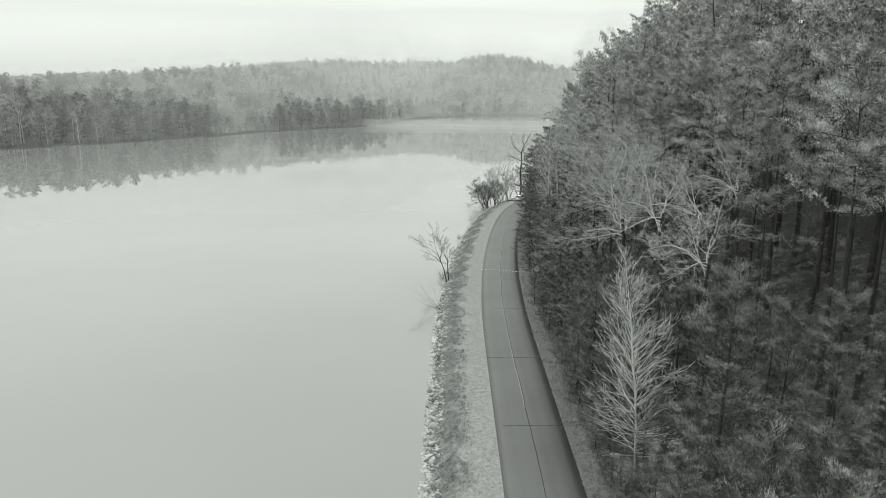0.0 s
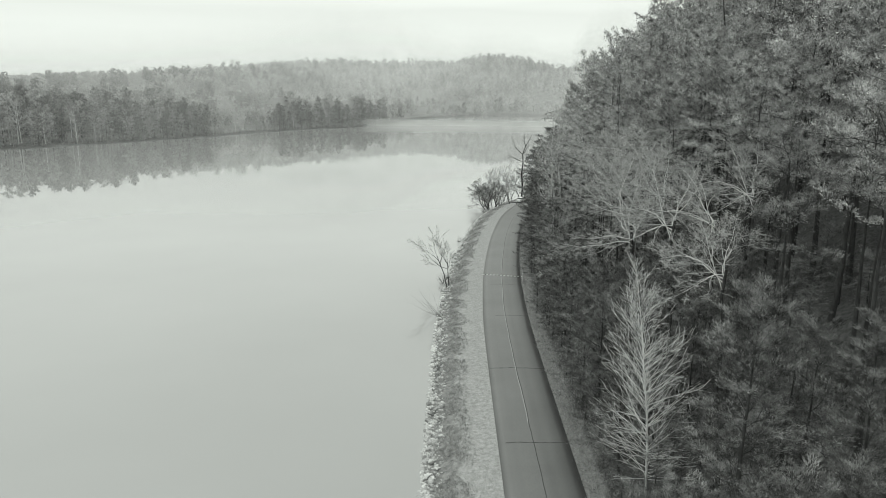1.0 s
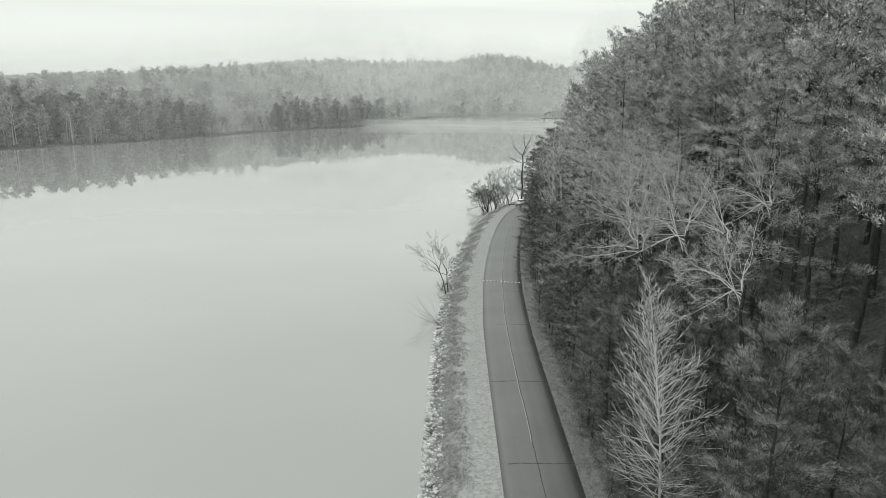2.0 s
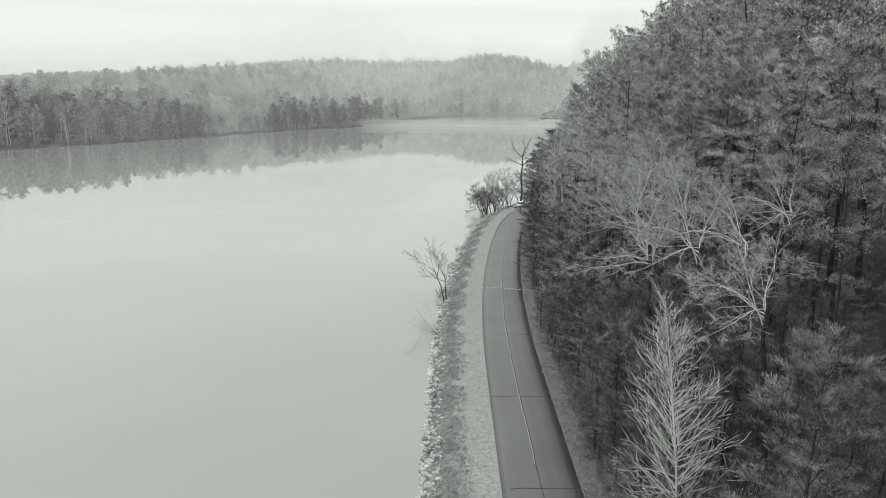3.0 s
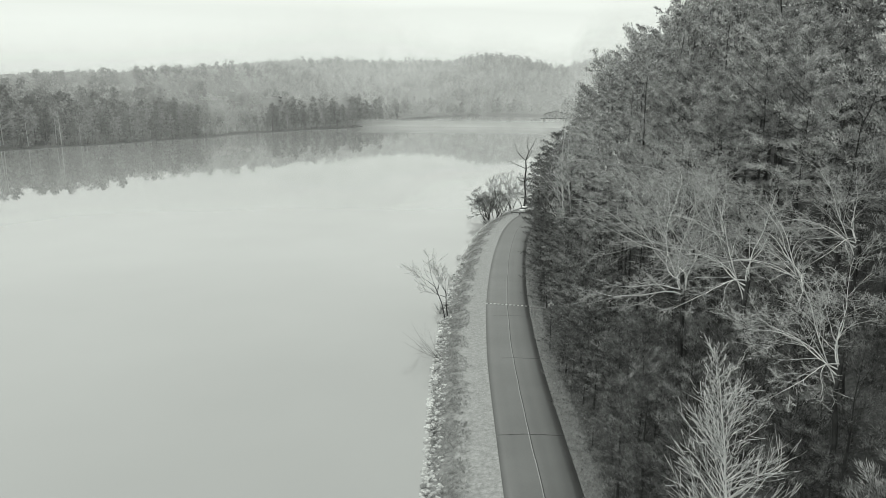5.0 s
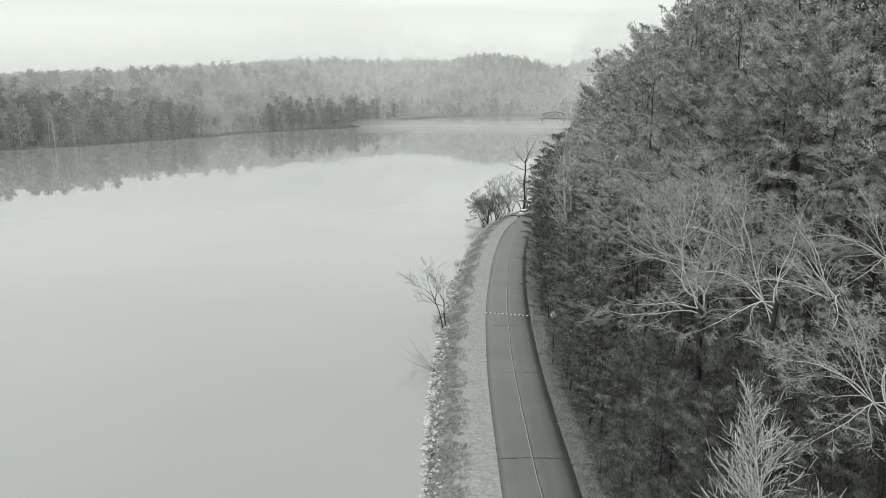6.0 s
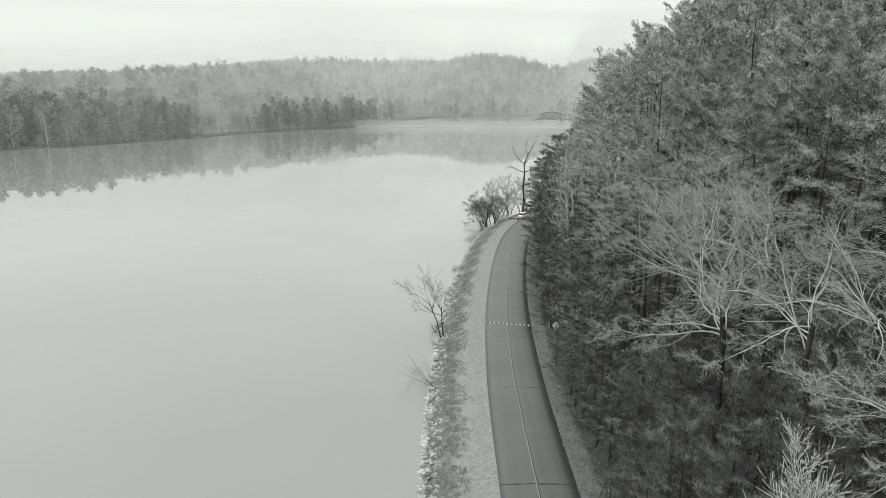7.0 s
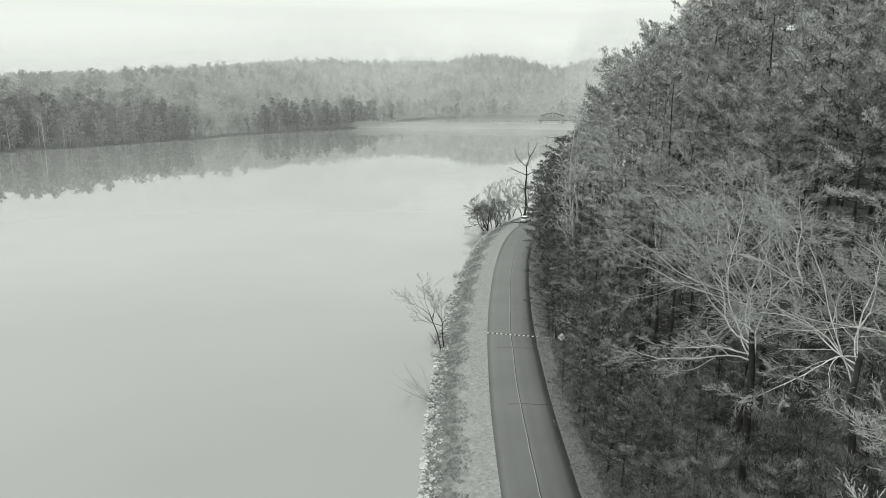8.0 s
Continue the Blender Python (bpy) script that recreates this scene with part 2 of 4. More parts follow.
def mesh_of(name, verts, faces, mat, smooth=False):
    """A mesh from arrays: verts (n, 3) and one or more arrays of faces."""
    me = bpy.data.meshes.new(name)
    faces = [np.asarray(f) for f in (faces if isinstance(faces, list) else [faces]) if len(f)]
    verts = np.asarray(verts, dtype=np.float32)
    me.vertices.add(len(verts))
    me.vertices.foreach_set("co", verts.ravel())
    loops = np.concatenate([f.ravel() for f in faces]).astype(np.int32)
    sizes = np.concatenate([np.full(len(f), f.shape[1]) for f in faces]).astype(np.int32)
    me.loops.add(len(loops))
    me.loops.foreach_set("vertex_index", loops)
    me.polygons.add(len(sizes))
    me.polygons.foreach_set("loop_start", np.concatenate([[0], np.cumsum(sizes)[:-1]]).astype(np.int32))
    me.polygons.foreach_set("loop_total", sizes)
    if smooth:
        me.polygons.foreach_set("use_smooth", np.ones(len(sizes), dtype=bool))
    me.materials.append(mat)
    me.update(calc_edges=True)
    me.validate()
    return me


def part_mesh(name, me, parent, label=""):
    ob = new(name, me)
    ob.parent = parent
    if label:
        ob["label"] = label
    return ob


def part(name, bm, mat, parent, label=""):
    me = bpy.data.meshes.new(name)
    bm.to_mesh(me)
    bm.free()
    me.materials.append(mat)
    return part_mesh(name, me, parent, label)


def unit(v):
    return v / np.maximum(np.linalg.norm(v, axis=-1, keepdims=True), 1e-9)


def side_axes(d):
    """Two unit vectors square to each direction."""
    helper = np.where(np.abs(d[:, 2:3]) > 0.9, np.array([[1.0, 0, 0]]), np.array([[0, 0, 1.0]]))
    a = unit(np.cross(d, helper))
    return a, np.cross(d, a)


def tubes(segments, sides=4):
    """Tapered open tubes, one for each (p0, p1, r0, r1)."""
    s = np.array([[*a, *b, r, q] for a, b, r, q in segments], dtype=float)
    p0, p1, r0, r1 = s[:, :3], s[:, 3:6], s[:, 6], s[:, 7]
    a, b = side_axes(unit(p1 - p0))
    ang = np.arange(sides) * 2 * np.pi / sides
    ring = a[:, None] * np.cos(ang)[None, :, None] + b[:, None] * np.sin(ang)[None, :, None]
    v = np.concatenate([p0[:, None] + ring * r0[:, None, None], p1[:, None] + ring * r1[:, None, None]], axis=1)
    k = np.arange(sides)
    quad = np.stack([k, (k + 1) % sides, (k + 1) % sides + sides, k + sides], axis=1)
    f = quad[None] + (np.arange(len(s)) * 2 * sides)[:, None, None]
    return v.reshape(-1, 3), f.reshape(-1, 4)


def blades(pos, way, size, width, count, spread, gen, face=None, loose=0.45):
    """count thin triangles from each place, fanned about its direction, their flat sides turned to face where that is given."""
    pos, way, size = np.repeat(pos, count, 0), np.repeat(way, count, 0), np.repeat(size, count)
    d = unit(way + gen.normal(0, spread, way.shape))
    if face is None:
        a, b = side_axes(d)
        turn = gen.uniform(0, 2 * np.pi, len(d))[:, None]
        w = a * np.cos(turn) + b * np.sin(turn)
    else:
        w = unit(np.cross(np.repeat(face, count, 0) + gen.normal(0, loose, d.shape), d))
    length = size * gen.uniform(0.7, 1.25, len(d))
    half = (width * gen.uniform(0.7, 1.3, len(d)))[:, None]
    foot = pos + d * (length * 0.05)[:, None]
    v = np.stack([foot - w * half * 0.5, pos + d * (length * 0.55)[:, None] + w * half, pos + d * length[:, None]], axis=1)
    return v.reshape(-1, 3), np.arange(len(d) * 3).reshape(-1, 3)


def slivers(segments):
    """The finest twigs: a narrow two-sided strip for each (p0, p1, r0, r1)."""
    s = np.array([[*a, *b, r, q] for a, b, r, q in segments], dtype=float)
    p0, p1, r0, r1 = s[:, :3], s[:, 3:6], s[:, 6:7] * 1.2, s[:, 7:8] * 1.2
    a, b = side_axes(unit(p1 - p0))
    turn = (np.arange(len(s)) * 2.4)[:, None]
    w = a * np.cos(turn) + b * np.sin(turn)
    v = np.stack([p0 - w * r0, p0 + w * r0, p1 + w * r1, p1 - w * r1], axis=1)
    return v.reshape(-1, 3), np.arange(len(s) * 4).reshape(-1, 4)


def joined(pieces):
    """Several (verts, faces) as one, faces kept apart by their size."""
    vs, fs, base = [], {}, 0
    for v, f in pieces:
        vs.append(v)
        fs.setdefault(f.shape[1], []).append(f + base)
        base += len(v)
    return np.concatenate(vs), [np.concatenate(k) for k in fs.values()]


# ---- the lie of the land ----
WATER_Z = -1.6
LINE_POINTS = [(8.0, -160), (8.0, -60), (8.0, 0), (8.0, 45), (8.0, 80), (8.15, 95), (8.75, 111), (9.2, 119), (10.2, 132), (12.0, 150),
               (13.8, 164), (16.4, 180), (19.8, 194), (24.2, 206), (31, 218), (42, 230), (58, 240), (85, 249), (140, 258), (260, 262)]


def spline(points, step=1.0):
    p = np.array(points, float)
    out = []
    for i in range(len(p) - 1):
        a, b, c, d = p[max(i - 1, 0)], p[i], p[i + 1], p[min(i + 2, len(p) - 1)]
        la = np.linalg.norm(c - b)
        m0 = (c - a) / max(np.linalg.norm(c - b) + np.linalg.norm(b - a), 1e-6) * la
        m1 = (d - b) / max(np.linalg.norm(d - c) + np.linalg.norm(c - b), 1e-6) * la
        for t in np.linspace(0, 1, max(2, int(la / step)), endpoint=False):
            out.append((2 * t**3 - 3 * t**2 + 1) * b + (t**3 - 2 * t**2 + t) * m0 + (3 * t**2 - 2 * t**3) * c + (t**3 - t**2) * m1)
    out.append(p[-1])
    return np.array(out)


AXIS = spline(LINE_POINTS)
AXIS_DIR = unit(np.gradient(AXIS, axis=0))
AXIS_RIGHT = np.stack([AXIS_DIR[:, 1], -AXIS_DIR[:, 0]], axis=1)
AXIS_RUN = np.concatenate([[0], np.cumsum(np.linalg.norm(np.diff(AXIS, axis=0), axis=1))])
HALF = 3.35


def offset(x, y):
    """Metres to the right of the road's middle line (left: minus)."""
    x, y = np.atleast_1d(np.asarray(x, float)), np.atleast_1d(np.asarray(y, float))
    res = np.empty(len(x))
    for i in range(0, len(x), 20000):
        q = np.stack([x[i:i + 20000], y[i:i + 20000]], axis=1)
        d = q[:, None] - AXIS[None]
        k = np.argmin((d**2).sum(2), axis=1)
        e = d[np.arange(len(q)), k]
        far = np.sqrt((e**2).sum(1))
        res[i:i + 20000] = np.where((e * AXIS_RIGHT[k]).sum(1) >= 0, far, -far)
    return res


# bearing from the lake's middle, distance of the far shore, height and distance of the ridge behind it
SHORE = np.array([(-75, 560, 34, 900), (-50, 500, 28, 850), (-36, 480, 34, 830), (-33, 489, 33, 830), (-26, 525, 40, 920), (-20, 578, 54, 1080), (-14.4, 662, 74, 1350),
                  (-8, 737, 100, 1850), (-5.2, 845, 103, 2000), (-3.3, 985, 108, 2050), (0.5, 1150, 102, 1800), (2.8, 1200, 112, 1750), (5.2, 1210, 108, 1750),
                  (7.1, 1220, 97, 1750), (9.0, 1240, 80, 1750), (11.7, 1300, 168, 3000), (16, 1350, 172, 3000), (35, 1300, 140, 2600), (75, 900, 80, 1500)])


def ease(v):
    v = np.clip(v, 0, 1)
    return v * v * (3 - 2 * v)


def waver(x, y, scale, seed):
    """A smooth wandering value of about -1 to 1."""
    g = np.random.default_rng(seed)
    out = 0
    for k in range(5):
        a, p, f = g.uniform(0, 2 * np.pi), g.uniform(0, 2 * np.pi), g.uniform(0.6, 1.7) * (1 + 0.5 * k)
        out = out + np.sin((x * np.cos(a) + y * np.sin(a)) * f / scale + p) / (1 + 0.5 * k)
    return out / 2.4


def land(x, y):
    """The ground's height."""
    x, y = np.atleast_1d(np.asarray(x, float)), np.atleast_1d(np.asarray(y, float))
    s = offset(x, y)
    shore_shift = 0.35 * waver(x, y, 3.0, 3) + 0.25 * waver(x, y, 1.2, 4)
    t = -s + shore_shift * ease((-s - 6) / 3)
    left = np.interp(t, [0, 3.35, 3.5, 6.6, 7.6, 9.6, 10.0, 12.0, 20.0, 40.0], [-0.07, -0.07, -0.04, -0.22, -0.45, -1.4, -1.62, -2.4, -4.0, -6.0])
    right = np.interp(s, [0, 3.35, 3.5, 4.6, 5.4, 10.0, 45.0, 75.0, 140.0, 400.0], [-0.07, -0.07, -0.04, 0.05, 0.4, 4.3, 33.0, 52.0, 70.0, 85.0])
    near = np.where(s < 0, left, right)
    near = near + np.where(s > 6, 0.5 * waver(x, y, 7, 5) * ease((s - 6) / 5), 0) + np.where(np.abs(s) > 3.6, 0.04 * waver(x, y, 1.1, 6), 0)
    d = np.hypot(x, y - 10)
    az = np.degrees(np.arctan2(x, y - 10))
    az = np.clip(az, -75, 75)
    ds, ht, dr = (np.interp(az, SHORE[:, 0], SHORE[:, k]) for k in (1, 2, 3))
    ds = ds + 6 * waver(x, y, 25, 8)
    b = d - ds
    far = np.where(b < 0, -6 + 4.4 * ease(1 + b / 30), -1.6 + 1.6 * ease(b / 12) + ht * ease((b - 15) / np.maximum(dr - ds, 50)) ** 0.9)
    far = far + np.where(b > 60, (4 + ht * 0.05) * waver(x, y, 60, 9) * ease((b - 60) / 150), 0)
    return np.maximum(near, far)


# ---- ground, water, road ----
def graded(low, high, fine, growth, limit):
    """Grid lines: even between low and high, then ever wider out to limit."""
    core = list(np.arange(low, high + 1e-6, fine))
    up, down, w = [], [], fine
    a, b = core[-1], core[0]
    while a < limit or b > -limit:
        w = min(w * growth, 32 if max(a, -b) < 1500 else 110)
        a, b = a + w, b - w
        up.append(a)
        down.append(b)
    return np.array(down[::-1] + core + up)


gx = np.concatenate([graded(-6, 22, 0.5, 1.16, 3600)])
gy = np.concatenate([graded(36, 225, 1.0, 1.16, 3600)])
gxx, gyy = np.meshgrid(gx, gy)
gz = land(gxx.ravel(), gyy.ravel())
nx, ny = len(gx), len(gy)
k = (np.arange(ny - 1)[:, None] * nx + np.arange(nx - 1)[None]).ravel()
ground_faces = np.stack([k, k + 1, k + 1 + nx, k + nx], axis=1)
ground_me = mesh_of("ground", np.stack([gxx.ravel(), gyy.ravel(), gz], axis=1), ground_faces, ground_material(), smooth=True)
ms = offset(gxx.ravel(), gyy.ravel())
bearing = np.degrees(np.arctan2(gxx.ravel(), gyy.ravel() - 10))
inland = np.hypot(gxx.ravel(), gyy.ravel() - 10) - np.interp(bearing, SHORE[:, 0], SHORE[:, 1])
meadow = ease((bearing + 21.5) / 1.5) * ease((-13.6 - bearing) / 1.2) * ease((inland - 14) / 8) * ease((75 - inland) / 25) * (gyy.ravel() > 300) * 0.55
for name, share in (("shoulder", np.maximum(ease((ms - 2.5) / 0.5) * ease((5.9 - ms) / 1.6), 1.0 * (inland > 30) * (gyy.ravel() > 300))), ("verge", np.maximum(ease((9.2 + ms) / 1.6) * ease((3.2 - ms) / 0.8), meadow)), ("bank", ease((-5.3 - ms) / 3.4) * ease((ms + 40) / 10))):
    layer = ground_me.attributes.new(name, "FLOAT", "POINT")
    layer.data.foreach_set("value", share.astype(np.float32))
tagged(new("ground", ground_me), "leaf-littered wooded hillside with a dry grass verge", "ground", kind="structure")

water_me = mesh_of("water", [(-3500, -3500, WATER_Z), (3500, -3500, WATER_Z), (3500, 3500, WATER_Z), (-3500, 3500, WATER_Z)], np.array([[0, 1, 2, 3]]), water_material())
tagged(new("water", water_me), "calm pale grey lake under an overcast sky", "lake", kind="structure")


def ribbon(name, left, right, top, depth, mat, start=0, end=None, wiggle=0.0, seed=0):
    """A strip along the road between two offsets from its middle line, with edges of some depth."""
    idx = np.arange(len(AXIS))[start:end]
    g = np.random.default_rng(seed)
    jit = (np.convolve(g.normal(0, 1, len(AXIS) + 8), np.ones(9) / 9, "valid") * wiggle * 3)[start:end]
    cols = np.linspace(left, right, 9 if right - left > 2 else 2)
    v, uv = [], []
    for c in cols:
        p = AXIS[idx] + AXIS_RIGHT[idx] * (c + jit)[:, None]
        crown = 0.05 * (1 - (c / HALF) ** 2)
        v.append(np.column_stack([p, np.full(len(p), top + crown)]))
        uv.append(np.column_stack([np.full(len(p), (c - left) / (right - left)), AXIS_RUN[idx]]))
    for c in (left, right):
        p = AXIS[idx] + AXIS_RIGHT[idx] * (c + jit)[:, None]
        v.append(np.column_stack([p, np.full(len(p), top - depth)]))
        uv.append(np.column_stack([np.full(len(p), 0.0 if c == left else 1.0), AXIS_RUN[idx]]))
    n, m = len(idx), len(cols)
    order = [m] + list(range(m)) + [m + 1]
    f = []
    for a, b in zip(order[:-1], order[1:]):
        i = np.arange(n - 1)
        f.append(np.stack([a * n + i, b * n + i, b * n + i + 1, a * n + i + 1], axis=1))
    f = np.concatenate(f)
    me = mesh_of(name, np.concatenate(v), f, mat)
    layer = me.uv_layers.new(name="across")
    flat = np.concatenate(uv)
    vi = np.empty(len(me.loops), dtype=np.int32)
    me.loops.foreach_get("vertex_index", vi)
    layer.data.foreach_set("uv", flat[vi].astype(np.float32).ravel())
    return me


road = tagged(new("road", ribbon("road", -HALF, HALF, -0.02, 0.2, ASPHALT)), "worn grey two-lane asphalt lakeside road", "road", kind="structure")
part_mesh("centre_seam", ribbon("centre_seam", -0.02, 0.05, -0.012, 0.03, TAR, wiggle=0.03, seed=2), road, "dark cracked seam along the middle")
part_mesh("centre_line", ribbon("centre_line", -0.105, -0.028, -0.013, 0.03, LINE, start=222, wiggle=0.03, seed=2), road, "faded pale line along the middle")


def cross_crack(run, left, right, width, seed):
    """A tar-filled crack across the road at a distance along it."""
    g = np.random.default_rng(seed)
    i = int(np.argmin(np.abs(AXIS[:, 1] - run)))
    c = np.linspace(left, right, 22)
    jit = np.cumsum(g.normal(0, 0.035, 22))
    w = width * g.uniform(0.5, 1.3, 22)
    v = []
    for lift, side in ((0.0, -1), (0.0, 1)):
        p = AXIS[i] + AXIS_RIGHT[i] * c[:, None] + AXIS_DIR[i] * (jit + side * w / 2)[:, None]
        v.append(np.column_stack([p, -0.014 + 0.05 * (1 - (c / HALF) ** 2)]))
    i = np.arange(21)
    me = mesh_of("crack", np.concatenate(v), np.stack([i, i + 1, i + 23, i + 22], axis=1), TAR)
    part_mesh("crack", me, road, "dark tar-filled crack")


for run, a, b, w in ((40.5, -3.2, 3.3, 0.08), (57.7, -2.6, 3.3, 0.09), (75.8, -3.2, 3.3, 0.11), (95.6, -1.5, 3.3, 0.09), (113.2, -2.2, 3.3, 0.06), (133, -0.5, 3.2, 0.06)):
    cross_crack(run, a, b, w * 1.5, int(run))


# ---- trees ----
def branch(segs, tips, gen, start, way, length, radius, depth, steps, bend, kids, rise=0.0, wander=0.18, shrink=(0.45, 0.7), angle=(0.5, 0.9), bare=0.25):
    """A limb with its side limbs, as tapered segments; the tips collect the twig ends."""
    p, d = np.array(start, float), unit(np.array(way, float))
    for i in range(steps):
        d = unit(d + gen.normal(0, wander, 3) + np.array([0, 0, rise]) + bend)
        q = p + d * length / steps
        r0, r1 = radius * (1 - i / steps * 0.75), radius * (1 - (i + 1) / steps * 0.75)
        segs.append((p, q, r0, r1))
        if depth > 0 and (i + 1) / steps > bare:
            for _ in range(kids):
                if gen.random() < 0.85:
                    a, b = side_axes(d[None])
                    phi = gen.uniform(0, 2 * np.pi)
                    out = a[0] * np.cos(phi) + b[0] * np.sin(phi)
                    lean = gen.uniform(*angle)
                    left = 1 - 0.45 * i / steps
                    branch(segs, tips, gen, p + (q - p) * gen.random(), d * np.cos(lean) + out * np.sin(lean), length * gen.uniform(*shrink) * left,
                           r1 * 0.55, depth - 1, max(2, steps - 1), bend * 0.5, kids, rise, wander, shrink, angle, 0.15)
        p = q
    tips.append((p, d))


def fork(segs, gen, p, d, length, radius, level, kids=2, wander=0.12, rise=0.02, angle=(0.2, 0.55), keep=(0.6, 0.88), side=0.6, lead=False):
    """A crooked limb that runs on, throws a twig or two, and forks at its end."""
    p, d = np.array(p, float), unit(np.array(d, float))
    curl = gen.normal(0, 0.07, 3)
    n = 4 if level > 3 else 3
    thin = radius * 0.74
    for i in range(n):
        d = unit(d + gen.normal(0, wander, 3) + curl + np.array([0, 0, rise]))
        q = p + d * length / n
        segs.append((p, q, radius + (thin - radius) * i / n, radius + (thin - radius) * (i + 1) / n))
        if level > 0 and gen.random() < side:
            a, b = side_axes(d[None])
            phi, lean = gen.uniform(0, 2 * np.pi), gen.uniform(0.5, 1.0)
            out = a[0] * np.cos(phi) + b[0] * np.sin(phi)
            fork(segs, gen, q, d * np.cos(lean) + out * np.sin(lean), length * gen.uniform(0.3, 0.6), thin * 0.45, min(level - 1, 1 if level < 4 else 2), kids, wander, rise, angle, keep, side * 0.7, lead)
        p = q
    if level > 0:
        a, b = side_axes(d[None])
        phi = gen.uniform(0, 2 * np.pi)
        for k in range(kids):
            lean, go, share = gen.uniform(*angle), gen.uniform(*keep), gen.uniform(0.6, 0.85)
            if lead:
                lean, go, share = (gen.uniform(0.04, 0.22), gen.uniform(0.82, 0.97), 0.9) if k == 0 else (gen.uniform(0.35, 0.75), gen.uniform(0.5, 0.75), 0.6)
            out = a[0] * np.cos(phi + k * 2 * np.pi / kids) + b[0] * np.sin(phi + k * 2 * np.pi / kids)
            fork(segs, gen, p, d * np.cos(lean) + out * np.sin(lean), length * go, thin * share, level - 1, kids, wander, rise, angle, keep, side, lead)


def split_radius(segs, limit):
    return [s for s in segs if s[2] >= limit], [s for s in segs if s[2] < limit]


def tree_meshes(name, segs, bark, twig, limit, thick_sides=6, floor=0.0):
    segs = [(a, b, max(r, floor), max(q, floor)) for a, b, r, q in segs]
    thick, thin = split_radius(segs, limit)
    v, f = tubes(thick, thick_sides)
    big = mesh_of(name + "_trunk", v, f, bark, smooth=True)
    stout, fine = split_radius(thin, 0.022)
    v, f = joined([k for k in (tubes(stout, 3) if stout else None, slivers(fine) if fine else None) if k])
    return big, mesh_of(name + "_branches", v, f, twig)


def layered_pine(gen, height, bare, boughs, reach, puffs, count, puff, size, width, cone=0.0, rise=0.1, curl=0.07, long=1.0, flat=0.5, forward=0.0, crook=0.07):
    """A pine whose boughs spread in tiers and carry puffs of short needles, each puff a shallow dome with its faces to the sky."""
    segs = []
    lean = gen.normal(0, 0.018, 2)
    zs = np.linspace(0, height * 0.95, 9)
    sway = np.cumsum(gen.normal(0, crook, (9, 2)), axis=0) * height / 25
    line = np.column_stack([lean[0] * zs + sway[:, 0], lean[1] * zs + sway[:, 1], zs])
    line[0, :2] = 0
    r = 0.0105 * height + 0.02
    for i in range(8):
        segs.append((line[i], line[i + 1], r * (1 - 0.98 * i / 8) ** 1.3, r * (1 - 0.98 * (i + 1) / 8) ** 1.3))
    pos, way, sz, face = [], [], [], []
    for i in range(boughs):
        rel = (i + gen.random()) / boughs
        z = height * 0.95 * (bare + (1 - bare) * rel)
        at = np.array([np.interp(z, zs, line[:, 0]), np.interp(z, zs, line[:, 1]), z])
        az = i * 2.4 + gen.normal(0, 0.5)
        dome = math.sqrt(max(0.02, 1 - (1.2 * rel - 0.25) ** 2))
        shape = (1 - cone) * dome + cone * (0.12 + 0.88 * (1 - rel) ** 0.75)
        length = reach * shape * gen.uniform(0.5, 1.15) + 0.25
        d = unit(np.array([np.cos(az), np.sin(az), rise + gen.uniform(-0.2, 0.25) + 0.75 * rel]))
        p, path = at.copy(), [at.copy()]
        for j in range(4):
            d = unit(d + gen.normal(0, 0.14, 3) + np.array([0, 0, curl * (j - 0.6)]))
            p = p + d * length / 4
            path.append(p.copy())
        br = 0.006 * length + 0.009
        for j in range(4):
            segs.append((path[j], path[j + 1], br * (1 - j * 0.22), br * (1 - (j + 1) * 0.22)))
        path = np.array(path)
        side = unit(np.cross(d, [0, 0, 1.0]))
        for k in range(max(2, round(puffs * (0.4 + 0.6 * shape)))):
            t = 1.0 if k == 0 else gen.uniform(0.35, 1.0)
            base = np.array([np.interp(t * 4, np.arange(5), path[:, c]) for c in range(3)])
            hand = (1 if k % 2 else -1) * (k > 0)
            go = unit(d + side * hand * gen.uniform(0.2, 0.9) + np.array([0, 0, gen.uniform(-0.1, 0.15)]))
            arm = hand * hand * length * gen.uniform(0.1, 0.3) * (1.25 - 0.6 * t)
            mid = base + go * arm + np.array([0, 0, 0.05])
            if arm and size < 0.4:
                segs.append((base, mid, br * 0.45, br * 0.25))
            wide = puff * gen.uniform(0.65, 1.25) * (0.55 + 0.45 * shape)
            m = max(6, int(count * gen.uniform(0.8, 1.2)))
            up = np.array([0, 0, 1.0])
            across = unit(np.cross(go, up))
            lid = np.cross(across, go)
            q = unit(gen.normal(0, 1, (m, 3)))
            q[:, 2] = np.abs(q[:, 2]) - 0.22 * (gen.random(m) < 0.45)
            depth = gen.uniform(0.55, 1.0, m)[:, None]
            pos.append(mid + (go * q[:, :1] * long + across * q[:, 1:2] + lid * q[:, 2:] * flat) * wide * depth)
            out = unit(go * q[:, :1] + across * q[:, 1:2] + up * (q[:, 2:] + 0.25))
            way.append(unit(out + go * forward + up * 0.2))
            face.append(unit(out + up * 0.6))
            sz.append(size * gen.uniform(0.7, 1.25, m))
    return segs, blades(np.concatenate(pos), np.concatenate(way), np.concatenate(sz), width, 1, 0.3, gen, np.concatenate(face), 0.35)


